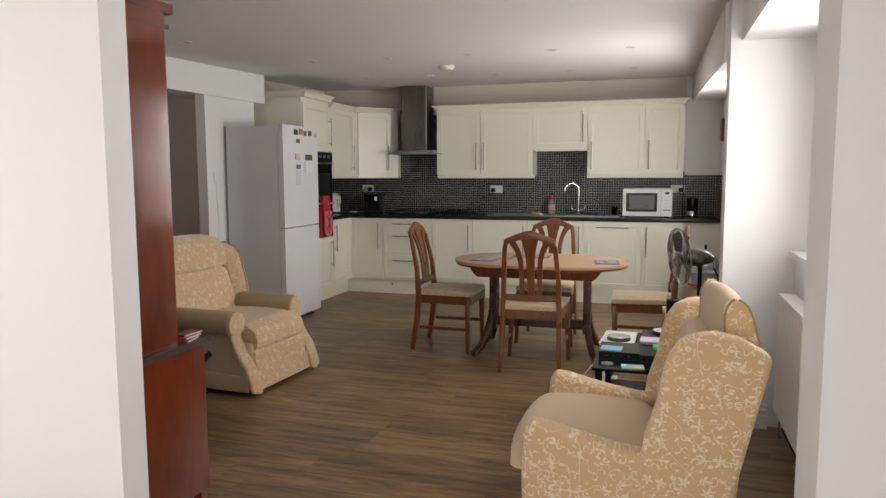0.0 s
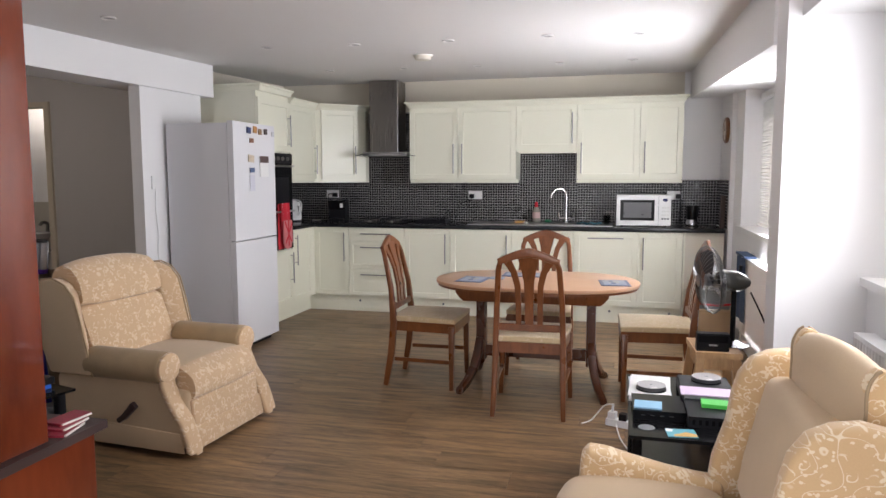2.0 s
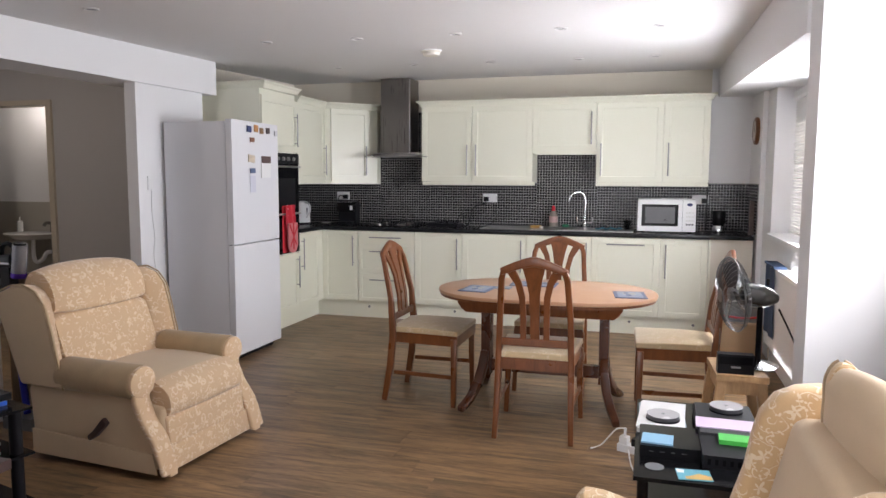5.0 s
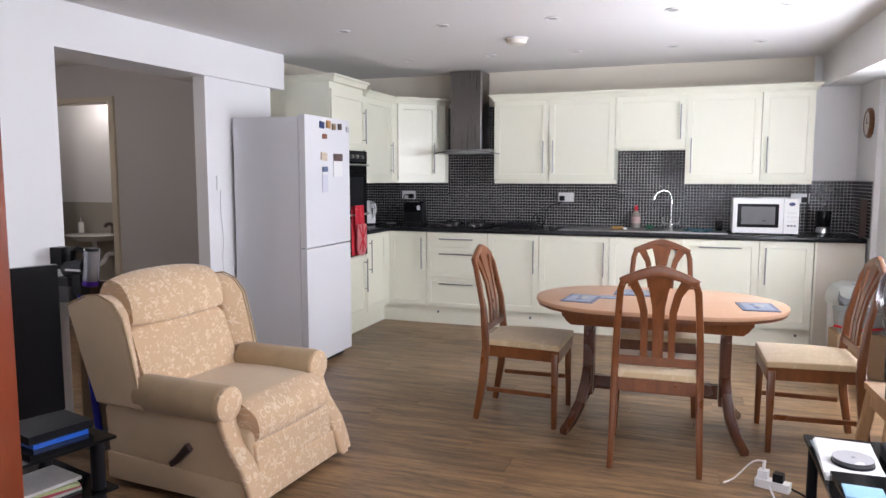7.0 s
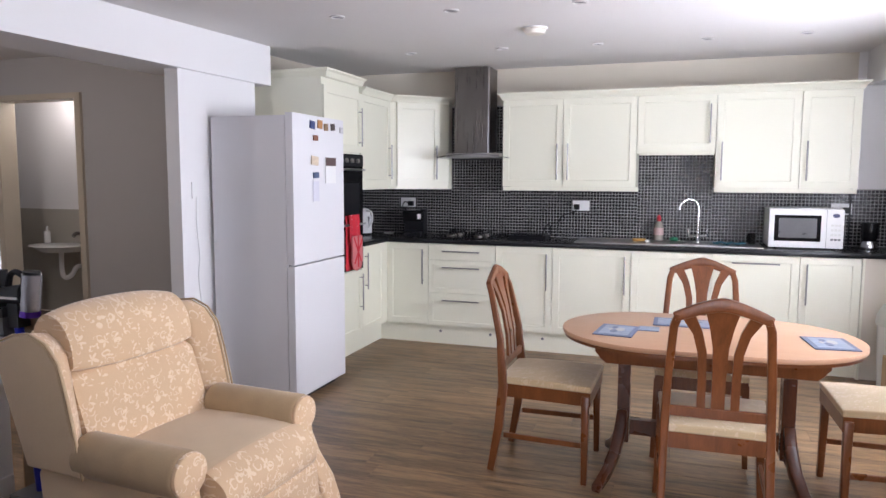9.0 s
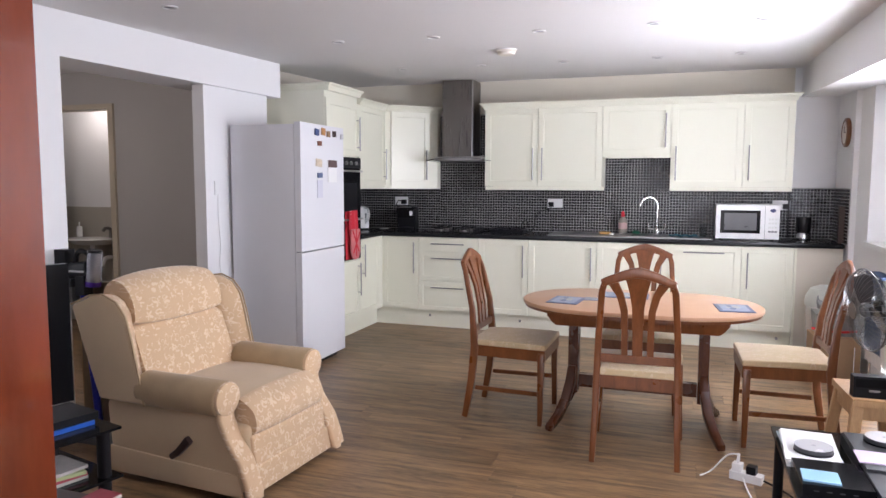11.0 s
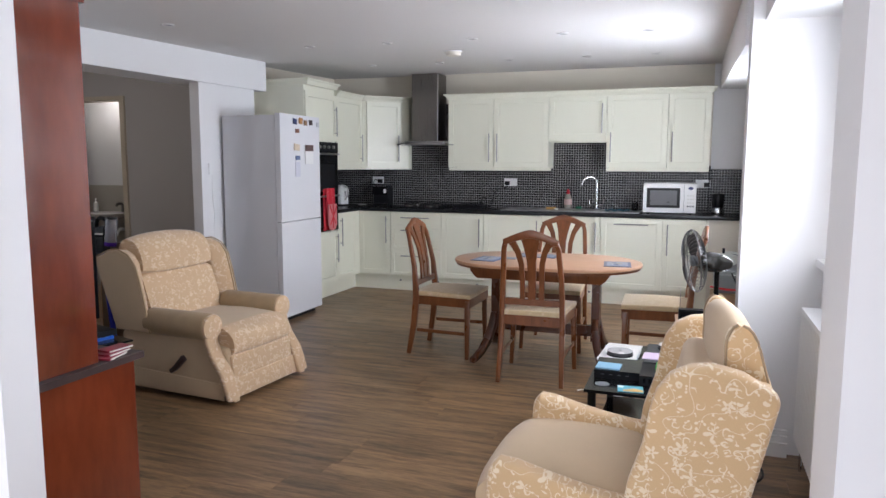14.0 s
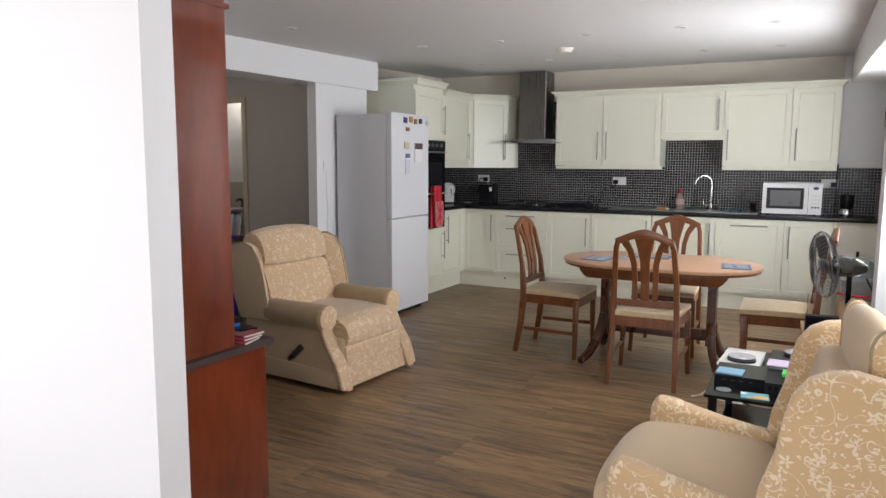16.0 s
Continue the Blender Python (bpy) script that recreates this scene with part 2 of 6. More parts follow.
def brocade(name, ground, figure, scale=20.0, strength=1.0, vines=False, flat=(1, 1, 1)):
    """Woven upholstery with paler curling tendrils, leaves and small flowers."""
    m = surf(name, ground, 0.85, bump=0.25, fine=260, sheen=0.3)
    n, l = m.node_tree.nodes, m.node_tree.links
    b = n["Principled BSDF"]
    base = b.inputs["Base Color"].links[0].from_socket

    def math_node(op, a, c=None):
        k = n.new("ShaderNodeMath")
        k.operation = op
        for i, v in enumerate((a, c)):
            if v is None:
                continue
            if isinstance(v, (int, float)):
                k.inputs[i].default_value = v
            else:
                l.new(v, k.inputs[i])
        return k.outputs[0]

    def band(v, lo, hi):
        g = n.new("ShaderNodeMapRange")
        g.inputs[1].default_value, g.inputs[2].default_value = lo, hi
        l.new(v, g.inputs[0])
        return g.outputs[0]
    tc = n.new("ShaderNodeTexCoord")
    warp = n.new("ShaderNodeTexNoise")
    warp.inputs["Scale"].default_value = scale * 1.1
    wv = n.new("ShaderNodeVectorMath")
    wv.operation = "MULTIPLY_ADD"
    k = 0.40 / scale
    wv.inputs[1].default_value = (k, k, k)
    l.new(tc.outputs["Object"], warp.inputs[0])
    l.new(warp.outputs["Color"], wv.inputs[0])
    l.new(tc.outputs["Object"], wv.inputs[2])
    out = None
    if vines:
        kinds = ((scale * 1.0, 0.0, "curl"), (scale * 0.50, 3.7, "flower"), (scale * 1.25, 8.1, "leaf"))
    else:
        kinds = ((scale, 0.0, "curl"), (scale * 0.62, 3.7, "flower"), (scale * 1.25, 8.1, "leaf"), (scale * 1.5, 5.3, "curl"))
    stem = n.new("ShaderNodeTexNoise")
    stem.inputs["Scale"].default_value, stem.inputs["Detail"].default_value = scale * 0.50, 0.0
    l.new(tc.outputs["Object"], stem.inputs[0])
    off = math_node("ABSOLUTE", math_node("SUBTRACT", stem.outputs[0], 0.5))
    if vines:
        out = band(off, 0.010, 0.005)
    # each motif sits round the cell centres of its own spacing
    for sc, shift, kind in kinds:
        mv = n.new("ShaderNodeMapping")
        mv.inputs["Location"].default_value = (shift, shift * 0.7, -shift)
        mv.inputs["Scale"].default_value = [sc * q for q in flat]
        l.new(wv.outputs[0], mv.inputs[0])
        v = n.new("ShaderNodeTexVoronoi")
        v.inputs["Scale"].default_value, v.inputs["Randomness"].default_value = 1.0, 0.75
        l.new(mv.outputs[0], v.inputs[0])
        d = n.new("ShaderNodeVectorMath")
        d.operation = "SUBTRACT"
        l.new(mv.outputs[0], d.inputs[0])
        l.new(v.outputs["Position"], d.inputs[1])
        xyz = n.new("ShaderNodeSeparateXYZ")
        l.new(d.outputs[0], xyz.inputs[0])
        ang = math_node("ARCTAN2", xyz.outputs[2], math_node("ADD", xyz.outputs[0], xyz.outputs[1]))
        r = v.outputs["Distance"]
        col = n.new("ShaderNodeSeparateColor")
        l.new(v.outputs["Color"], col.inputs[0])
        spin = math_node("MULTIPLY", col.outputs[0], 6.28)
        if kind == "curl":
            turn = math_node("ADD", math_node("ADD", ang, math_node("MULTIPLY", r, 9.0)), spin)
            msk = math_node("MULTIPLY", band(math_node("COSINE", turn), 0.84, 0.94), band(r, 0.56, 0.48))
            msk = math_node("MULTIPLY", msk, band(col.outputs[1], 0.20, 0.22))
        elif kind == "leaf":
            lobe = math_node("MULTIPLY", math_node("COSINE", math_node("ADD", math_node("MULTIPLY", ang, 2.0), spin)), 0.17)
            msk = math_node("MULTIPLY", band(math_node("SUBTRACT", r, lobe), 0.20, 0.15), band(off, 0.20, 0.17) if vines else band(col.outputs[1], 0.40, 0.42))
        else:
            petal = math_node("MULTIPLY", math_node("COSINE", math_node("ADD", math_node("MULTIPLY", ang, 5.0), spin)), 0.11)
            msk = math_node("MULTIPLY", band(math_node("SUBTRACT", r, petal), 0.24, 0.19), band(r, 0.04, 0.08))
        out = msk if out is None else math_node("MAXIMUM", out, msk)
    mix = n.new("ShaderNodeMix")
    mix.data_type = "RGBA"
    mix.inputs[7].default_value = (*figure, 1)
    l.new(math_node("MULTIPLY", out, strength), mix.inputs[0])
    l.new(base, mix.inputs[6])
    l.new(mix.outputs[2], b.inputs["Base Color"])
    return m


WALL = surf("white_wall_paint", (0.78, 0.775, 0.78), 0.75, var=0.03, scale=1.5, fine=300, bump=0.06)
CEIL = surf("ceiling_paint", (0.72, 0.705, 0.70), 0.8, var=0.03, scale=0.8, fine=250, bump=0.05)
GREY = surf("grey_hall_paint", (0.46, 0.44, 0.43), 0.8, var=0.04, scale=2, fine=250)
CREAMWALL = surf("cream_wall_paint", (0.66, 0.61, 0.52), 0.8, var=0.04, scale=2, fine=250)
CREAM = surf("cream_cabinet_paint", (0.775, 0.77, 0.645), 0.42, var=0.025, scale=3, fine=60, bump=0.03, coat=0.1)
WORKTOP = surf("black_worktop", (0.010, 0.010, 0.012), 0.24, var=0.5, scale=60, fine=400, bump=0.03, spec=0.3)
STEEL = surf("brushed_steel", (0.50, 0.49, 0.48), 0.32, 1.0, var=0.08, scale=3, fine=200, stretch=(1, 1, 25), bump=0.05)
DARKSTEEL = surf("smoked_steel", (0.20, 0.185, 0.175), 0.30, 1.0, var=0.1, scale=3, fine=200, stretch=(25, 25, 1), bump=0.05)
CHROME = surf("chrome", (0.58, 0.58, 0.59), 0.12, 1.0, var=0.03, bump=0)
WHITEPL = surf("white_plastic", (0.78, 0.78, 0.78), 0.4, var=0.03, bump=0.02)
FRIDGE = surf("white_enamel", (0.70, 0.70, 0.73), 0.38, var=0.02, scale=2, bump=0.03, fine=400)
BLACKPL = surf("black_plastic", (0.008, 0.008, 0.010), 0.4, var=0.2, bump=0.05, spec=0.16)
GLOSSBLK = surf("gloss_black", (0.006, 0.006, 0.007), 0.12, var=0.2, bump=0, spec=0.16)
GREYPL = surf("grey_plastic", (0.16, 0.17, 0.18), 0.45, var=0.1)
DARKGREY = surf("dark_grey_plastic", (0.035, 0.037, 0.04), 0.4, var=0.15, spec=0.25)
GROUT = surf("tile_grout", (0.36, 0.355, 0.345), 0.85, var=0.08, fine=200)
TILE = surf("mosaic_tile", (0.015, 0.014, 0.017), 0.24, var=0.3, scale=30, bump=0.02, island=0.6, spec=0.35)
PLANK = wood("plank_floor", (0.066, 0.037, 0.018), (0.345, 0.208, 0.101), 0.37, along=(0.8, 7.0, 1), scale=3.0, coat=0.0, random_value=0.18)
SUBFLOOR = surf("floor_gap", (0.03, 0.02, 0.015), 0.9)
CHERRY = wood("cherry_wood", (0.120, 0.037, 0.010), (0.200, 0.066, 0.020), 0.30, along=(7, 7, 1.2), scale=3.5, coat=0.12)
DARKCHERRY = wood("dark_cherry_stain", (0.052, 0.015, 0.006), (0.098, 0.028, 0.010), 0.28, along=(7, 7, 1.2), scale=3.5, coat=0.12)
TABLEW = wood("table_veneer", (0.53, 0.31, 0.185), (0.56, 0.335, 0.205), 0.36, along=(1, 9, 9), scale=4, coat=0.1)
MAHOG = wood("mahogany", (0.105, 0.019, 0.007), (0.195, 0.038, 0.014), 0.14, along=(2.2, 2.2, 0.7), scale=1.7, coat=0.5)
DARKTOP = surf("dark_worn_top", (0.04, 0.02, 0.018), 0.4, var=0.3)
PINE = wood("pine_wood", (0.42, 0.25, 0.12), (0.58, 0.37, 0.19), 0.45, along=(9, 9, 1), scale=5)
SEATF = brocade("seat_damask", (0.53, 0.405, 0.24), (0.63, 0.51, 0.35), 24, 0.7, flat=(1, 1, 0.35))
FABRIC = brocade("armchair_brocade", (0.60, 0.415, 0.25), (0.80, 0.67, 0.50), 21, 0.60, flat=(0.35, 1, 1))
FLORAL = brocade("wing_chair_floral", (0.58, 0.39, 0.205), (0.76, 0.65, 0.47), 32, 0.85, True, (1, 0.3, 1))
ARMF = surf("arm_cover", (0.40, 0.285, 0.16), 0.9, var=0.24, scale=12, fine=260, bump=0.3, sheen=0.2)
HANDLE = surf("handle_steel", (0.30, 0.30, 0.30), 0.36, 0.85, var=0.06, fine=200, bump=0.02)
PLAINF = surf("armchair_plain", (0.55, 0.41, 0.26), 0.85, var=0.13, scale=7, fine=260, bump=0.25, sheen=0.2)
BLIND = surf("blind_slat", (0.78, 0.78, 0.77), 0.5, var=0.03)
_n, _l = BLIND.node_tree.nodes, BLIND.node_tree.links
_tr, _mx = _n.new("ShaderNodeBsdfTranslucent"), _n.new("ShaderNodeMixShader")
_tr.inputs[0].default_value = (0.8, 0.8, 0.78, 1)
_mx.inputs[0].default_value = 0.4
_l.new(_n["Principled BSDF"].outputs[0], _mx.inputs[1])
_l.new(_tr.outputs[0], _mx.inputs[2])
_l.new(_mx.outputs[0], _n["Material Output"].inputs[0])
TILEBEIGE = surf("beige_tile", (0.42, 0.39, 0.34), 0.4, var=0.06, scale=6)
CERAMIC = surf("ceramic", (0.72, 0.72, 0.70), 0.2, var=0.02, bump=0)
RED = surf("red_cloth", (0.52, 0.02, 0.035), 0.85, var=0.2, fine=120, bump=0.2)
PALECLOTH = surf("pale_cloth", (0.66, 0.60, 0.56), 0.85, var=0.1, fine=120, bump=0.2)
CARD = surf("cardboard", (0.42, 0.28, 0.16), 0.8, var=0.08)
BLUECL = surf("blue_towel", (0.035, 0.06, 0.12), 0.9, var=0.25, fine=160, bump=0.4)


def glass(name, tint=(1, 1, 1), rough=0.02):
    m = bpy.data.materials.new(name)
    m.use_nodes = True
    b = m.node_tree.nodes["Principled BSDF"]
    b.inputs["Base Color"].default_value = (*tint, 1)
    b.inputs["Transmission Weight"].default_value, b.inputs["Roughness"].default_value = 1.0, rough
    b.inputs["IOR"].default_value = 1.45
    return m


GLASS = glass("clear_glass")
SMOKE = glass("smoked_glass", (0.25, 0.27, 0.28))


# ---- large structure ----
CEIL_Z, SLOPE = 2.408, 0.028     # at y = 0; the ceiling falls gently towards the front
LEVELS = {"ceiling": (2.438, 0.028), "beam": (2.112, 0.012), "soffit": (2.140, 0.045), "head": (2.10, 0.0)}


def top(z, y):
    return z + SLOPE * y


def wallbox(name, x0, x1, y0, y1, z0, z1, material, label, slope=True):
    """A length of wall; z1 may be 'ceiling' or 'beam', z0 'beam'."""
    bm = bmesh.new()
    v = box(bm, x0, x1, y0, y1, 0, 1)
    for q in v:
        low = q.co.z < 0.5
        z = z0 if low else z1
        q.co.z = LEVELS[z][0] + LEVELS[z][1] * q.co.y if isinstance(z, str) else z
    return single(name, bm, material, Matrix(), label, "wall", kind="structure", smooth=0)


XL, XR, YB, YF = -3.06, 1.08, 0.60, -9.2
bm = bmesh.new()
box(bm, -6.7, 1.75, YF, 0.75, -0.06, -0.006)
box(bm, 1.75, 2.55, YF, -5.21, -0.06, -0.006)
floor = single("floor", bm, SUBFLOOR, Matrix(), "brown wood-look plank floor running across the room", "floor", kind="structure", smooth=0)

bm = bmesh.new()
v = box(bm, -6.7, 1.75, YF - 0.1, 0.75, 0, 0.12) + box(bm, 1.75, 2.55, YF - 0.1, -5.21, 0, 0.12)
for q in v:
    q.co.z = top(CEIL_Z, q.co.y) + q.co.z
single("ceiling", bm, CEIL, Matrix(), "off-white painted flat ceiling with recessed spotlights", "ceiling", kind="structure", smooth=0)

wallbox("wall_north", -3.45, 1.02, YB, YB + 0.14, 0, "ceiling", CREAMWALL, "cream painted wall behind the kitchen units")
wallbox("wall_north_corner", 1.02, 1.75, YB, YB + 0.14, 0, "ceiling", WALL, "white painted wall beside the wall units")
wallbox("wall_kitchen_west", -3.44, -3.30, -1.40, YB, 0, "ceiling", CREAMWALL, "cream painted wall beside the tall oven unit")
WT = 0.125
wallbox("wall_pillar_west", XL - WT, XL - 0.03, -2.175, -1.38, 0, "beam", WALL, "white painted wall stub behind the fridge")
wallbox("wall_west", XL - WT, XL, -6.3, -3.40, 0, "beam", WALL, "white painted wall behind the television")
wallbox("wall_west_front", XL - WT, XL, YF, -8.4, 0, "beam", WALL, "white painted wall of the front room")
wallbox("wall_west_under", XL - WT, XL, -8.4, -6.3, 0, 0.95, WALL, "white painted wall under the assumed front room window")
wallbox("wall_west_over", XL - WT, XL, -8.4, -6.3, 2.0, "beam", WALL, "white painted wall over the assumed front room window")
# unseen side window, added as the opening for that fill
w4 = thing("window_4", pose(XL - 0.09, -7.35, 0.95), "assumed, unseen white framed side window of the front room", "window", kind="structure")
bm = bmesh.new()
for a in ((-0.03, 0.03, -1.05, 1.05, 0, 0.06), (-0.03, 0.03, -1.05, 1.05, 0.99, 1.05), (-0.03, 0.03, -1.05, -0.99, 0.06, 0.99), (-0.03, 0.03, 0.99, 1.05, 0.06, 0.99), (-0.03, 0.03, -0.03, 0.03, 0.06, 0.99)):
    box(bm, *a)
part("window_frame", bm, WHITEPL, w4, smooth=0)
wallbox("beam_west", XL - 0.36, XL, YF, -1.22, "beam", "ceiling", WALL, "white painted boxed beam under the ceiling")
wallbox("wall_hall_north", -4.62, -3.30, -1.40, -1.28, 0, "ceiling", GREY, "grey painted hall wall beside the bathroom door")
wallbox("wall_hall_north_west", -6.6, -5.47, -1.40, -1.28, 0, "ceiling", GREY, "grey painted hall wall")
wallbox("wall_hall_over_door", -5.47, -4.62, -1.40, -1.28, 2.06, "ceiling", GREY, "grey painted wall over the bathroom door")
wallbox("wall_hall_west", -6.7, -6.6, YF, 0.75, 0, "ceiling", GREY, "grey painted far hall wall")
wallbox("wall_bath_north", -6.6, -3.44, -0.85, -0.75, 0, "ceiling", WALL, "white painted bathroom wall above beige tiles")
wallbox("wall_bath_tiles", -6.6, -3.5, -0.862, -0.851, 0, 1.155, TILEBEIGE, "beige tiles on the lower bathroom wall")
wallbox("wall_partition", XL, -0.80, -5.87, -5.76, 0, "ceiling", WALL, "white painted partition wall beside the dresser")
wallbox("wall_south_left", -6.7, -2.7, YF - 0.14, YF, 0, "ceiling", WALL, "white painted end wall")
wallbox("wall_south_right", 2.1, 2.55, YF - 0.14, YF, 0, "ceiling", WALL, "white painted end wall")
wallbox("wall_south_under", -2.7, 2.1, YF - 0.14, YF, 0, 0.4, WALL, "white painted wall under the front window")
wallbox("wall_south_over", -2.7, 2.1, YF - 0.14, YF, 2.0, "ceiling", WALL, "white painted wall over the front window")

# east side: piers, bulkheads and the window wall
wallbox("wall_kitchen_east", 1.38, 1.75, -0.04, YB, 0, "ceiling", WALL, "white painted wall at the worktop's end")
wallbox("bulkhead_east", XR, 1.75, -3.28, -0.04, "soffit", "ceiling", WALL, "white boxed bulkhead over the kitchen window")
wallbox("bulkhead_corner", XR, 1.38, -0.04, YB, "soffit", "ceiling", WALL, "white boxed bulkhead over the worktop's end")
wallbox("pier_middle", XR + 0.015, 1.75, -3.49, -3.28, 0, "ceiling", WALL, "white painted pier between two windows")
wallbox("bulkhead_living", 1.15, 1.75, -5.21, -3.49, "beam", "ceiling", WALL, "white boxed bulkhead over the living room window")
wallbox("pier_near", 1.183, 2.40, -5.50, -5.21, 0, "ceiling", WALL, "white painted pier beside the radiator")
wallbox("wall_east", 2.40, 2.55, YF, -5.21, 0, "ceiling", WALL, "white painted wall of the front room")


def window_wall(i, y1, y0, jamb, xw, zs, tilt):
    """Wall under and beside one window, the sill, the frame with its panes, and the blind."""
    far, near = y1 - jamb, y0 + 0.04
    wallbox("wall_east_under_%d" % i, xw, 1.75, y0, y1, 0, zs - 0.038, WALL, "white painted wall under a window sill")
    if jamb > 0.05:
        wallbox("wall_east_jamb_%d" % i, xw, 1.75, far, y1, zs - 0.038, "soffit", WALL, "white painted window jamb")
    sill = single("window_sill_%d" % i, bmbox(xw - 0.03, 1.66, near - 0.03, far, zs - 0.036, zs, bev=0.008), WHITEPL, Matrix(), "white painted window sill above the radiator", "window sill", kind="structure")
    zt = 2.09 if i == 1 else 2.05
    w = thing("window_%d" % i, pose(1.66, (far + near) / 2, zs), "white framed window behind a lowered blind", "window", kind="structure")
    h, L = zt - zs, far - near
    fr = bmesh.new()
    for a in ((-0.03, 0.03, -L / 2, L / 2, 0.0, 0.06), (-0.03, 0.03, -L / 2, L / 2, h - 0.06, h + 0.05),
              (-0.03, 0.03, -L / 2, -L / 2 + 0.06, 0.06, h - 0.06), (-0.03, 0.03, L / 2 - 0.06, L / 2, 0.06, h - 0.06), (-0.03, 0.03, -0.035, 0.035, 0.06, h - 0.06)):
        box(fr, *a)
    part("window_frame", fr, WHITEPL, w, smooth=0)
    for s in (-1, 1):
        pn = bmbox(-0.004, 0.004, min(s * 0.035, s * (L / 2 - 0.06)), max(s * 0.035, s * (L / 2 - 0.06)), 0.06, h - 0.06)
        pane = part("pane", pn, GLASS, w, smooth=0)
        pane.visible_shadow = False
    b = thing("venetian_blind", pose(1.56, (far + near) / 2, zs), "white venetian blind lowered over the window, slats tilted", "blind", "window blinds")
    part("headrail", bmbox(-0.022, 0.022, -L / 2 + 0.01, L / 2 - 0.01, h - 0.06, h - 0.012, bev=0.003), BLIND, b)
    part("bottom_rail", bmbox(-0.014, 0.014, -L / 2 + 0.015, L / 2 - 0.015, 0.012, 0.03, bev=0.003), BLIND, b)
    sm = bmesh.new()
    prof = [(-0.0125, 0), (-0.006, 0.0022), (0, 0.003), (0.006, 0.0022), (0.0125, 0), (0.006, 0.0016), (0, 0.0023), (-0.006, 0.0016)]
    prism(sm, prof, "y", -L / 2 + 0.015, L / 2 - 0.015)
    sme = mesh_of("slat", sm, BLIND)
    count = int((h - 0.11) / 0.0235)
    for k in range(count):
        s = new("slat", sme)
        s.parent = b
        s.matrix_basis = pose(0, 0, 0.045 + k * 0.0235, 0, tilt)
    for yy in (-L / 2 + 0.2, 0, L / 2 - 0.2):
        cd = bmesh.new()
        tube(cd, [(-0.014, yy, 0.02), (-0.014, yy, h - 0.03)], 0.0008, 5)
        part("cord", cd, BLIND, b)


window_wall(1, -0.04, -3.28, 0.40, 1.42, 0.985, 30)
window_wall(2, -3.49, -5.21, 0.0, 1.455, 0.968, -30)
w3 = thing("window_3", pose(-0.3, YF - 0.05, 0.4), "wide white framed front window", "window", kind="structure")
bm = bmesh.new()
for a in ((-2.4, 2.4, -0.03, 0.03, 0, 0.06), (-2.4, 2.4, -0.03, 0.03, 1.54, 1.6), (-2.4, -2.34, -0.03, 0.03, 0.06, 1.54), (2.34, 2.4, -0.03, 0.03, 0.06, 1.54), (-0.03, 0.03, -0.03, 0.03, 0.06, 1.54)):
    box(bm, *a)
part("window_frame", bm, WHITEPL, w3, smooth=0)

# pale daylight distance outside the windows
m_out = bpy.data.materials.new("bright_distance")
m_out.use_nodes = True
em = m_out.node_tree.nodes.new("ShaderNodeEmission")
em.inputs[0].default_value, em.inputs[1].default_value = (0.92, 0.96, 1.0, 1), 2.5
m_out.node_tree.links.new(em.outputs[0], m_out.node_tree.nodes["Material Output"].inputs[0])
bm = bmesh.new()
box(bm, 7.0, 7.1, -14, 6, -1.5, 3.6)
single("backdrop", bm, m_out, Matrix(), "pale hazy daylight distance outside the windows", "backdrop", kind="structure", smooth=0)
single("ground", bmbox(1.76, 60, -40, 40, -0.8, -0.7), surf("pale_paving", (0.35, 0.34, 0.32), 0.8), Matrix(), "pale paved ground outside", "ground", kind="structure", smooth=0)

# ---- kitchen ----
def handle(parent, x, y, z, length, vertical=True, out=(0, -1, 0)):
    """A bar handle on two posts; the middle of the bar."""
    bm = bmesh.new()
    o = Vector(out)
    d = Vector((0, 0, 1)) if vertical else (Vector((1, 0, 0)) if abs(o.y) > 0.5 else Vector((0, 1, 0)))
    c = Vector((x, y, z))
    tube(bm, [c + o * 0.032 - d * length / 2, c + o * 0.032 + d * length / 2], 0.006, 10)
    for s in (-1, 1):
        tube(bm, [c + d * s * length * 0.4, c + d * s * length * 0.4 + o * 0.032], 0.004, 8)
    return part("handle", bm, HANDLE, parent, "brushed steel bar handle")


def shaker(x0, x1, z0, z1, t=0.02, rail=0.075, panel=True):
    """A framed door with a recessed panel, front at y = 0, thickness behind it."""
    bm = bmesh.new()
    if not panel:
        box(bm, x0, x1, 0, t, z0, z1)
        bevel(bm, 0.003, 2)
        return bm
    box(bm, x0, x1, 0, t, z0, z1)
    bm.normal_update()
    front = [q for q in bm.faces if q.normal.y < -0.9]
    bmesh.ops.inset_region(bm, faces=front, thickness=rail, depth=0)
    edge = bmesh.ops.inset_region(bm, faces=front, thickness=0.004, depth=0)
    for q in front[0].verts:
        q.co.y += 0.008
    return bm


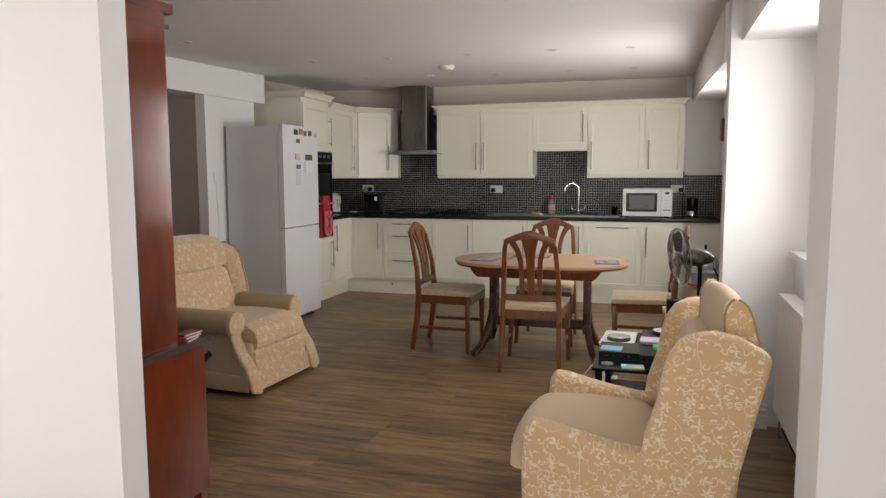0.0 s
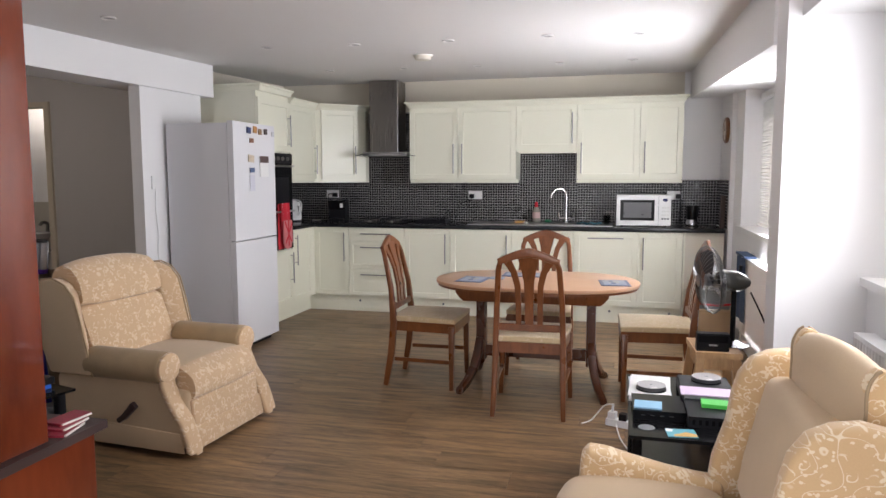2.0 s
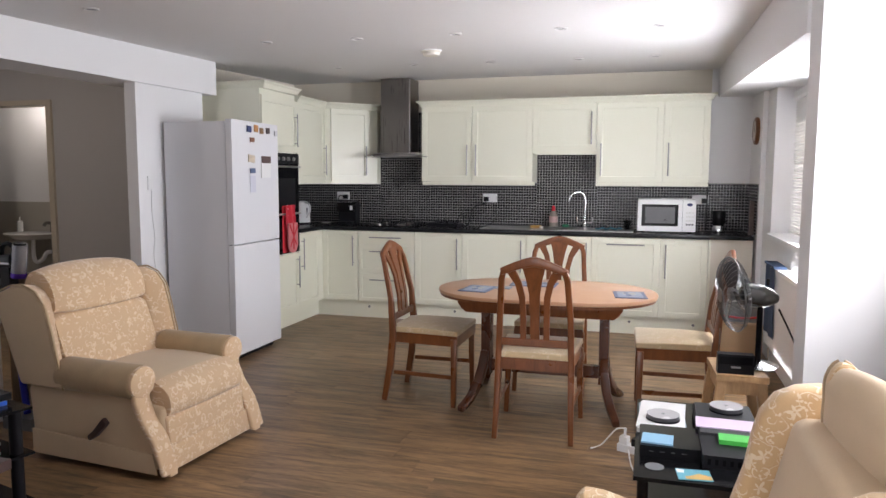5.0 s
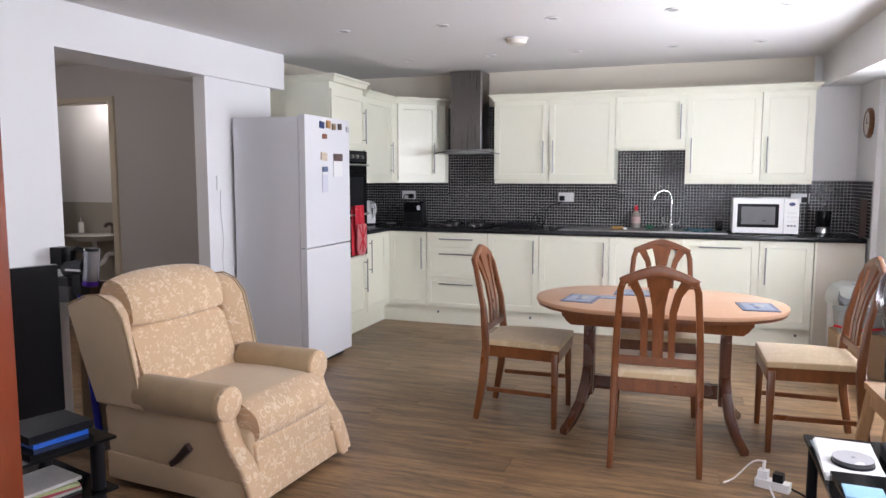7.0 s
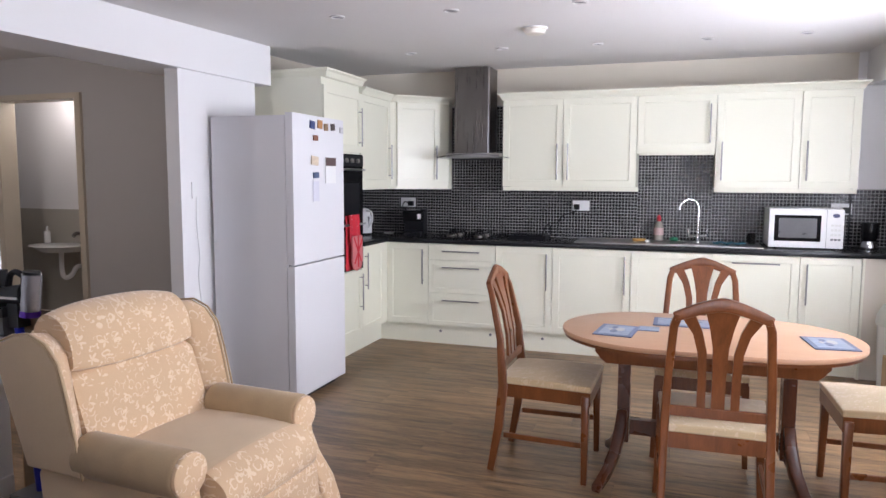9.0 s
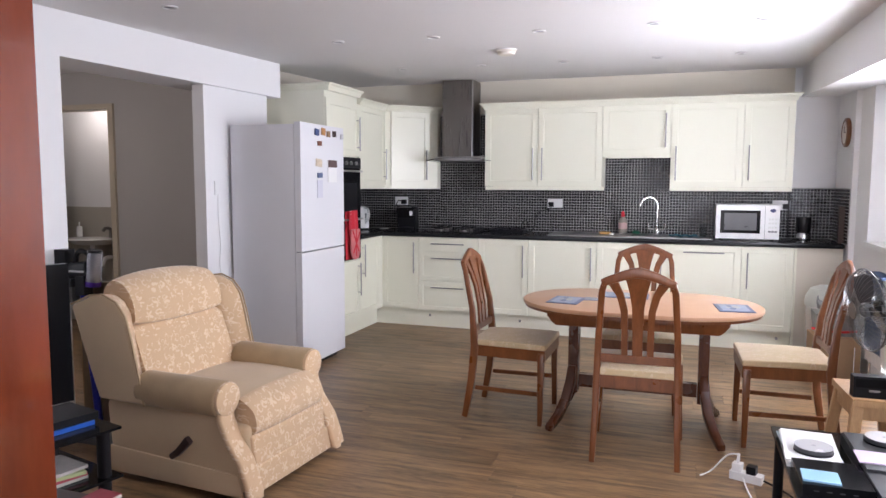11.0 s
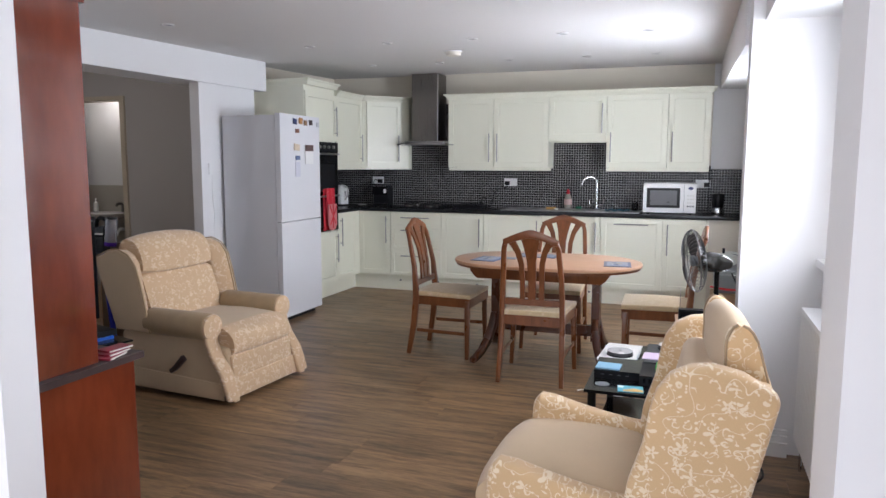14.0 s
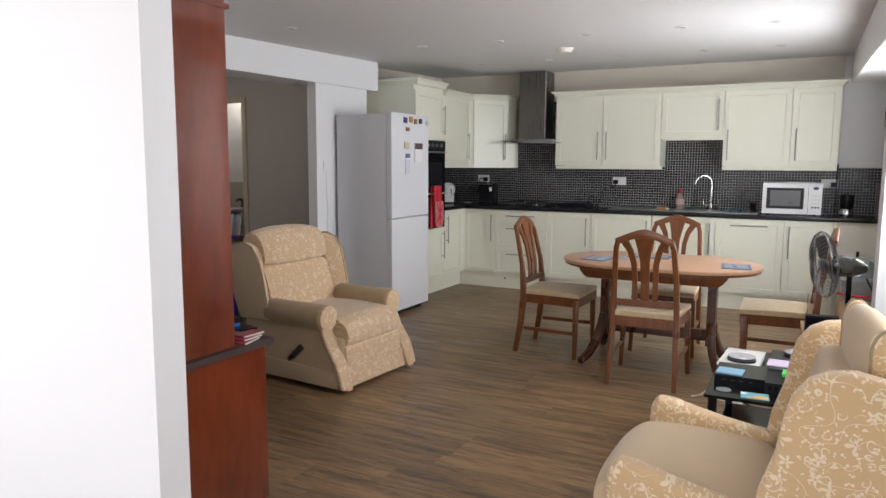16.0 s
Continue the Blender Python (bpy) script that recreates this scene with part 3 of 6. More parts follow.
def unit(name, m, w, depth, z0, z1, doors, label, group, plain=False):
    """A cabinet with its doors or drawer fronts: rows of (x0, x1, z0, z1, handle) with handle 'l', 'r', 'h' or ''."""
    u = thing(name, m, label, "cabinet", group)
    part("carcass", bmbox(0.001, w - 0.001, 0.022, depth, z0, z1), CREAM, u, smooth=0)
    for x0, x1, a, b, hd in doors:
        d = part("drawer_front" if hd == "h" and b - a < 0.35 else "door", shaker(x0 + 0.0028, x1 - 0.0028, a, b, rail=0.075 if b - a > 0.35 else 0.055, panel=b - a > 0.2), CREAM, u)
        if hd == "h":
            handle(d, (x0 + x1) / 2, 0, b - 0.06, (x1 - x0) * 0.55, False)
        elif hd:
            hx = x0 + 0.045 if hd[0] == "l" else x1 - 0.045
            ln = 0.30
            handle(d, hx, 0, (a + 0.06 + ln / 2) if "b" in hd else (b - 0.05 - ln / 2), ln)
    return u


BZ0, BZ1, DEP = 0.17, 0.88, 0.575
BASE = "cream base units under the worktop"
unit("corner_base_cabinet", pose(-2.69, 0, 0), 0.39, DEP, BZ0, BZ1, [(0.0, 0.39, BZ0, BZ1, "r")], "cream corner base cabinet with a shaker door", BASE)
unit("drawer_cabinet", pose(-2.30, 0, 0), 0.60, DEP, BZ0, BZ1, [(0, .6, .745, BZ1, "h"), (0, .6, .46, .74, "h"), (0, .6, BZ0, .455, "h")], "cream three-drawer base unit under the hob", BASE)
unit("base_cabinet", pose(-1.70, 0, 0), 0.48, DEP, BZ0, BZ1, [(0, .48, BZ0, BZ1, "r")], "cream base cabinet with one shaker door", BASE)
unit("base_cabinet", pose(-1.22, 0, 0), 0.62, DEP, BZ0, BZ1, [(0, .62, BZ0, BZ1, "r")], "cream base cabinet beside the sink unit", BASE)
unit("sink_cabinet", pose(-0.60, 0, 0), 0.60, DEP, BZ0, BZ1, [(0, .6, BZ0, BZ1, "r")], "cream base cabinet under the sink", BASE)
unit("dishwasher_unit", pose(0, 0, 0), 0.60, DEP, BZ0, BZ1, [(0, .6, BZ0, BZ1, "h")], "built-in appliance behind a cream shaker front", BASE)
unit("base_cabinet", pose(0.60, 0, 0), 0.40, DEP, BZ0, BZ1, [(0, .4, BZ0, BZ1, "l")], "narrow cream base cabinet at the run's end", BASE)
single("end_filler", bmbox(1.021, 1.359, 0.02, 0.04, 0.0, 0.884), CREAMWALL, Matrix(), "cream filler board beside the base units", "panel", kind="structure", smooth=0)
single("end_panel", bmbox(1.003, 1.02, 0.0, 0.575, 0.0, 0.884), CREAM, Matrix(), "cream end panel of the base units", "panel", kind="structure", smooth=0)
# the short run beside the oven, facing east
single("corner_post", bmbox(-2.716, -2.691, -0.061, 0.018, 0.17, 0.88), CREAM, Matrix(), "cream corner post between the base units", "panel", kind="structure", smooth=0)
WEST = pose(-2.69, -0.5, 0, 0, 0, 90)
unit("base_cabinet", WEST, 0.50, 0.58, BZ0, BZ1, [(0, .44, BZ0, BZ1, "l")], "cream base cabinet between oven tower and corner", BASE)

pl = bmesh.new()
box(pl, -2.77, 1.0, 0.05, 0.066, 0.0, 0.162)
box(pl, -2.786, -2.77, -1.1, 0.066, 0.0, 0.162)
pl_ob = single("plinth", pl, CREAM, Matrix(), "cream plinth boards under the base units", "plinth", kind="structure", smooth=0)
for px in (-2.2, -1.75, -1.3, -0.55, -0.1, 0.35, 0.9):
    sc = bmesh.new()
    lathe(sc, [(0.0, 0.0), (0.012, 0.0), (0.012, 0.004), (0.0, 0.005)], 10)
    part("screw_cap", sc, GREYPL, pl_ob, at=pose(px, 0.05, 0.11, 90))

wt = bmesh.new()
prism(wt, [(-3.295, 0.595), (-3.295, -0.495), (-2.665, -0.495), (-2.665, -0.025), (1.36, -0.025), (1.36, 0.595)], "z", 0.886, 0.924)
bevel(wt, 0.008, 3)
single("worktop", wt, WORKTOP, Matrix(), "glossy black laminate worktop with rounded front edge", "worktop")

# wall units
WZ0, WZ1, WY, WD = 1.375, 2.11, 0.28, 0.318
WALLU = "cream wall units above the worktop"
unit("wall_cabinet", pose(-1.72, WY, 0), 0.52, WD, WZ0, WZ1, [(0, .52, WZ0, WZ1, "rb")], "cream wall cabinet with a shaker door", WALLU)
unit("wall_cabinet", pose(-1.20, WY, 0), 0.60, WD, WZ0, WZ1, [(0, .60, WZ0, WZ1, "lb")], "cream wall cabinet with a shaker door", WALLU)
unit("wall_cabinet", pose(-0.60, WY, 0), 0.60, WD, 1.65, WZ1, [(0, .60, 1.67, WZ1, "rb")], "short cream wall cabinet over the sink", WALLU)
unit("wall_cabinet", pose(0.0, WY, 0), 0.60, WD, WZ0, WZ1, [(0, .60, WZ0, WZ1, "lb")], "cream wall cabinet over the microwave", WALLU)
unit("wall_cabinet", pose(0.60, WY, 0), 0.40, WD, WZ0, WZ1, [(0, .40, WZ0, WZ1, "lb")], "narrow cream wall cabinet at the run's end", WALLU)


def cornice(name, pts, z, label, height=0.06, spread=0.045):
    """A moulded strip along the cabinets' top edge; pts run with the cabinets on the left."""
    bm = bmesh.new()
    prof = [(0.0, 0.0), (0.008, 0.004), (0.012, 0.018), (spread * 0.55, height * 0.6), (spread, height * 0.82), (spread, height), (-0.05, height), (-0.05, 0.0)]
    P = [Vector((*p, 0)) for p in pts]
    rings = []
    for i, p in enumerate(P):
        ds = []
        if i:
            ds.append((P[i] - P[i - 1]).normalized())
        if i < len(P) - 1:
            ds.append((P[i + 1] - P[i]).normalized())
        ns = [Vector((d.y, -d.x, 0)) for d in ds]
        nrm = sum(ns, Vector()) / len(ns)
        nrm = nrm / max(nrm.length_squared, 0.2)
        rings.append([bm.verts.new((p.x + nrm.x * a, p.y + nrm.y * a, z + b)) for a, b in prof])
    for r, s in zip(rings, rings[1:]):
        for j in range(len(prof)):
            bm.faces.new((r[j], r[(j + 1) % len(prof)], s[(j + 1) % len(prof)], s[j]))
    bm.faces.new(rings[0])
    bm.faces.new(rings[-1])
    bmesh.ops.recalc_face_normals(bm, faces=bm.faces)
    return single(name, bm, CREAM, Matrix(), label, "cornice", smooth=25)


cornice("cornice", [(-1.722, 0.58), (-1.722, WY), (1.002, WY), (1.002, 0.58)], WZ1, "cream moulded cornice along the wall units")


def pelmet(name, b, label):
    return single(name, bmbox(*b, bev=0.004), CREAM, Matrix(), label, "pelmet")


pelmet("pelmet", (-1.72, -0.58, 0.315, 0.335, 1.34, 1.373), "cream light pelmet under wall units")
pelmet("pelmet", (0.0, 1.0, 0.315, 0.335, 1.34, 1.373), "cream light pelmet under wall units")
pelmet("pelmet", (-0.578, -0.002, 0.30, 0.32, 1.635, 1.648), "cream light pelmet under the short wall unit")

# angled corner wall unit and its neighbour
cw = thing("corner_wall_cabinet", pose(0, 0, 0), "cream wall cabinet set across the kitchen corner", "cabinet", WALLU)
bm = bmesh.new()
prism(bm, [(-3.29, 0.59), (-3.29, -0.02), (-2.95, -0.02), (-2.66, 0.145), (-2.285, 0.50), (-2.285, 0.59)], "z", 1.345, 2.13)
part("carcass", bm, CREAM, cw, smooth=0)
ang = math.degrees(math.atan2(0.50 - 0.145, -2.285 + 2.66))
d = part("door", shaker(0.004, 0.42, 0, 0.735), CREAM, cw, at=pose(-2.645, 0.13, 1.375, 0, 0, ang))
handle(d, 0.375, 0, 0.21, 0.30)
wn_cab = thing("wall_cabinet", pose(-2.70, -0.485, 0, 0, 0, 90), "cream wall cabinet beside the oven tower", "cabinet", WALLU)
part("carcass", bmbox(0, 0.60, 0.022, 0.55, 1.345, 2.13), CREAM, wn_cab, smooth=0)
d = part("door", shaker(0.002, 0.60, 1.375, 2.11), CREAM, wn_cab)
handle(d, 0.555, 0, 1.585, 0.30)
cornice("cornice", [(-2.70, -0.48), (-2.70, 0.115), (-2.645, 0.13), (-2.285, 0.485), (-2.285, 0.59)], 2.11, "cream moulded cornice on the corner wall units")

# oven tower
tw = thing("oven_tower", pose(-2.69, -1.12, 0, 0, 0, 90), "tall cream oven housing beside the fridge", "cabinet")
part("carcass", bmbox(0.0, 0.62, 0.022, 0.60, 0.17, 2.165), CREAM, tw, smooth=0)
d = part("door", shaker(0.002, 0.618, 1.64, 2.11), CREAM, tw)
handle(d, 0.57, 0, 1.84, 0.30)
d = part("door", shaker(0.002, 0.618, BZ0, 0.70), CREAM, tw)
handle(d, 0.57, 0, 0.52, 0.30)
ov = part("oven", bmbox(0.01, 0.61, -0.012, 0.3, 0.715, 1.625, bev=0.004), GLOSSBLK, tw, "built-in double oven with black glass fronts")
part("control_panel", bmbox(0.012, 0.608, -0.018, -0.013, 1.53, 1.62), BLACKPL, ov)
for k, zz in enumerate((1.505, 1.08)):
    bm = bmesh.new()
    tube(bm, [(0.06, -0.055, zz), (0.56, -0.055, zz)], 0.009, 10)
    for xx in (0.09, 0.53):
        tube(bm, [(xx, -0.014, zz), (xx, -0.055, zz)], 0.006, 8)
    part("oven_handle", bm, STEEL, ov)
for xx in (0.12, 0.22, 0.31, 0.40, 0.50):
    bm = bmesh.new()
    lathe(bm, [(0.0, 0.0), (0.018, 0.0), (0.016, 0.016), (0.0, 0.018)], 14)
    part("knob", bm, STEEL, ov, at=pose(xx, -0.018, 1.575, 90))
for zz in (1.10, 0.74):
    part("oven_window", bmbox(0.08, 0.54, -0.016, -0.0125, zz + 0.02, zz + 0.30), BLACKPL, ov)
cornice("cornice", [(-3.28, -1.09), (-2.69, -1.09), (-2.69, -0.498), (-3.28, -0.498)], 2.166, "cream moulded cornice on the oven tower", 0.062, 0.034)

# fridge freezer, door facing east
fr = thing("fridge_freezer", pose(-2.475, -1.58, 0, 0, 0, 90), "tall white fridge freezer with magnets on its door", "fridge")
part("body", bmbox(-0.335, 0.335, 0.055, 0.585, 0.03, 1.82, bev=0.006), FRIDGE, fr)
up = part("upper_door", bmbox(-0.335, 0.335, 0.0, 0.05, 0.902, 1.835, bev=0.012, seg=3), FRIDGE, fr)
lo = part("lower_door", bmbox(-0.335, 0.335, 0.0, 0.05, 0.05, 0.892, bev=0.012, seg=3), FRIDGE, fr)
part("seal", bmbox(-0.31, 0.31, 0.048, 0.057, 0.06, 1.83), GREYPL, fr, smooth=0)
part("plinth", bmbox(-0.30, 0.30, 0.06, 0.5, 0.0, 0.05), BLACKPL, fr, smooth=0)

# mosaic splashback: dark tiles proud of pale grout
gr = thing("splashback", Matrix(), "black mosaic tile splashback with pale grout", "splashback", kind="structure")
bm = bmesh.new()
box(bm, -2.284, -1.722, 0.590, 0.598, 0.924, 2.10)
box(bm, -3.29, -2.284, 0.590, 0.598, 0.924, 1.345)
box(bm, -1.722, -0.60, 0.590, 0.598, 0.924, 1.37)
box(bm, -0.60, 0.0, 0.590, 0.598, 0.924, 1.65)
box(bm, 0.0, 1.378, 0.590, 0.598, 0.924, 1.37)
box(bm, 1.372, 1.38, -0.02, 0.588, 0.924, 1.37)
box(bm, -3.298, -3.29, -0.5, 0.588, 0.924, 1.345)
part("grout", bm, GROUT, gr, smooth=0)


def mosaic(spans, place):
    verts, faces = [], []
    T = 0.0228
    for a0, a1, z0, z1 in spans:
        cols, rows = int(round((a1 - a0) / 0.0268)), int(round((z1 - z0) / 0.0268))
        for i in range(cols):
            for j in range(rows):
                a, z, k = a0 + (i + 0.08) * (a1 - a0) / cols, z0 + (j + 0.08) * (z1 - z0) / rows, len(verts)
                for d, q in ((0.0, 0.0), (0.0026, 0.0014)):
                    verts += [place(a + q, d, z + q), place(a + T - q, d, z + q), place(a + T - q, d, z + T - q), place(a + q, d, z + T - q)]
                faces += [(k + 4, k + 5, k + 6, k + 7)] + [(k + s, k + (s + 1) % 4, k + 4 + (s + 1) % 4, k + 4 + s) for s in range(4)]
    me = bpy.data.meshes.new("mosaic_tiles")
    me.from_pydata(verts, [], faces)
    me.materials.append(TILE)
    ob = new("mosaic_tiles", me)
    ob.parent = gr
    tagged(ob, "small square black glass tiles", kind="stuff")


mosaic([(-2.284, -1.722, 0.926, 2.09), (-3.29, -2.284, 0.926, 1.34), (-1.722, -0.60, 0.926, 1.365), (-0.60, 0.0, 0.926, 1.65), (0.0, 1.372, 0.926, 1.365)], lambda a, d, z: (a, 0.590 - d, z))
mosaic([(-0.02, 0.586, 0.926, 1.365)], lambda a, d, z: (1.372 - d, a, z))
mosaic([(-0.49, 0.586, 0.926, 1.34)], lambda a, d, z: (-3.29 + d, a, z))

# cooker hood
hd = thing("cooker_hood", pose(-1.965, 0.588, 0), "stainless chimney cooker hood with a curved glass canopy", "cooker hood")
part("chimney", bmbox(-0.205, 0.11, -0.27, 0, 1.66, 2.41, bev=0.003), DARKSTEEL, hd)
part("edge_strip", bmbox(0.098, 0.1115, -0.2725, -0.262, 1.66, 2.41), CHROME, hd, smooth=0)
bm = bmesh.new()
arc = [(0.305 * s / 8, 1.625 + 0.03 * (1 - (s / 8) ** 2)) for s in range(-8, 9)]
prism(bm, arc + [(a, b - 0.008) for a, b in reversed(arc)], "y", -0.47, 0)
part("canopy", bm, SMOKE, hd, "curved smoked glass canopy")
part("motor_box", bmbox(-0.24, 0.24, -0.40, 0, 1.622, 1.66, bev=0.004), STEEL, hd)

# ---- dining table and chairs ----
tb = thing("dining_table", pose(-0.103, -2.215, 0), "oval extending wooden dining table with pedestal legs", "table")


def oval(a, b, flat, n=20):
    pts = []
    for sgn in (1, -1):
        for k in range(n + 1):
            t = -math.pi / 2 + math.pi * k / n
            pts.append((sgn * (flat + (a - flat) * math.cos(t)), sgn * b * math.sin(t)))
    return pts


bm = bmesh.new()
prism(bm, oval(0.665, 0.43, 0.22), "z", 0.705, 0.728)
bevel(bm, 0.006, 2)
part("tabletop", bm, TABLEW, tb)
bm = bmesh.new()
prism(bm, oval(0.655, 0.42, 0.22), "z", 0.69, 0.705)
part("edge_moulding", bm, CHERRY, tb)
bm = bmesh.new()
prism(bm, [(-0.475, 0.69), (-0.475, 0.668), (-0.462, 0.655), (-0.452, 0.640), (-0.425, 0.618), (0.425, 0.618), (0.452, 0.640), (0.462, 0.655), (0.475, 0.668), (0.475, 0.69)], "y", -0.31, 0.31)
bevel(bm, 0.006, 2)
part("apron", bm, CHERRY, tb)
for sx in (-1, 1):
    bm = bmesh.new()
    box(bm, sx * 0.362 - 0.028, sx * 0.362 + 0.028, -0.05, 0.05, 0.17, 0.617)
    bevel(bm, 0.012, 2)
    part("column", bm, DARKCHERRY, tb)
    for sy in (-1, 1):
        bm = bmesh.new()
        pts = [(sx * 0.365, sy * 0.045, 0.33), (sx * 0.37, sy * 0.075, 0.24), (sx * 0.39, sy * 0.13, 0.14), (sx * 0.42, sy * 0.20, 0.065), (sx * 0.445, sy * 0.265, 0.032), (sx * 0.457, sy * 0.305, 0.022)]
        bar(bm, pts, [(0.05, 0.05), (0.055, 0.075), (0.052, 0.07), (0.048, 0.055), (0.045, 0.045), (0.045, 0.04)])
        bevel(bm, 0.01, 2, 50)
        part("foot", bm, DARKCHERRY, tb)
part("stretcher", bmbox(-0.33, 0.33, -0.022, 0.022, 0.20, 0.275, bev=0.006), DARKCHERRY, tb)


def dining_chair(m):
    """Faces its local +y; origin on the floor under the seat's middle."""
    c = thing("dining_chair", m, "cherry wood dining chair with pierced splats and cream damask seat", "chair", "chairs round the dining table")
    W, D = 0.225, 0.225
    bm = bmesh.new()
    v = box(bm, -W, W, -D, D, 0.442, 0.474)
    for q in v:
        if q.co.y < 0:
            q.co.x *= 0.88
    bmesh.ops.subdivide_edges(bm, edges=bm.edges, cuts=3, use_grid_fill=True)
    for q in bm.verts:
        if q.co.z > 0.46:
            q.co.z += 0.024 * (1 - (q.co.x / 0.24) ** 2) * (1 - (q.co.y / 0.24) ** 2)
    bevel(bm, 0.014, 3, 50)
    part("seat", bm, SEATF, c, "cream damask seat pad")
    bm = bmesh.new()
    v = box(bm, -W + 0.005, W - 0.005, -D + 0.004, D - 0.004, 0.378, 0.444)
    for q in v:
        if q.co.y < 0:
            q.co.x *= 0.88
    bevel(bm, 0.004, 1)
    part("seat_frame", bm, CHERRY, c)
    for sx in (-1, 1):
        bm = bmesh.new()
        bar(bm, [(sx * 0.222, 0.20, 0.0), (sx * 0.212, 0.198, 0.25), (sx * 0.208, 0.197, 0.425)], [(0.028, 0.028), (0.034, 0.034), (0.038, 0.038)])
        bevel(bm, 0.005, 2, 50)
        part("leg", bm, CHERRY, c)
        bm = bmesh.new()
        bar(bm, [(sx * 0.205, -0.262, 0.0), (sx * 0.198, -0.225, 0.22), (sx * 0.195, -0.205, 0.43), (sx * 0.188, -0.225, 0.66), (sx * 0.172, -0.275, 0.88), (sx * 0.155, -0.297, 0.935)],
            [(0.028, 0.034), (0.032, 0.042), (0.034, 0.046), (0.032, 0.032), (0.032, 0.026), (0.03, 0.024)])
        bevel(bm, 0.005, 2, 50)
        part("back_post", bm, CHERRY, c)
        bm = bmesh.new()
        bar(bm, [(sx * 0.198, -0.20, 0.185), (sx * 0.213, 0.19, 0.185)], (0.016, 0.026))
        bevel(bm, 0.003, 1, 50)
        part("stretcher", bm, CHERRY, c)
    # arched top rail
    bm = bmesh.new()
    N = 12
    pts = [(0.172 * k / N, -0.292 - 0.012 * (1 - abs(k) / N), 0.918 + 0.058 * (1 - (abs(k) / N) ** 1.4)) for k in range(-N, N + 1)]
    bar(bm, pts, [(0.052 - 0.014 * (abs(k) / N), 0.024) for k in range(-N, N + 1)], (0, 0, 1))
    bevel(bm, 0.006, 2, 50)
    part("top_rail", bm, CHERRY, c)
    bm = bmesh.new()
    bar(bm, [(-0.19, -0.212, 0.53), (0, -0.216, 0.53), (0.19, -0.212, 0.53)], (0.042, 0.02), (0, 0, 1))
    bevel(bm, 0.004, 1, 50)
    part("lower_rail", bm, CHERRY, c)
    # splats: a broad one and two that curve away towards the rail
    bm = bmesh.new()
    bar(bm, [(0, -0.213, 0.54), (0, -0.222, 0.66), (0, -0.250, 0.80), (0, -0.275, 0.88), (0, -0.295, 0.955)], [(0.05, 0.014), (0.05, 0.014), (0.058, 0.014), (0.085, 0.014), (0.125, 0.014)])
    part("splat", bm, CHERRY, c)
    for sx in (-1, 1):
        bm = bmesh.new()
        bar(bm, [(sx * 0.062, -0.213, 0.54), (sx * 0.062, -0.222, 0.66), (sx * 0.066, -0.245, 0.78), (sx * 0.085, -0.268, 0.86), (sx * 0.128, -0.292, 0.94)],
            [(0.032, 0.014), (0.032, 0.014), (0.034, 0.014), (0.036, 0.014), (0.05, 0.014)])
        part("splat", bm, CHERRY, c)
    return c


ch = dining_chair(pose(-0.075, -2.60, 0, 0, 0, 1))
copy_thing(ch, pose(-0.82, -2.21, 0, 0, 0, -91))
copy_thing(ch, pose(-0.11, -1.78, 0, 0, 0, 180))
copy_thing(ch, pose(0.66, -2.17, 0, 0, 0, 92))


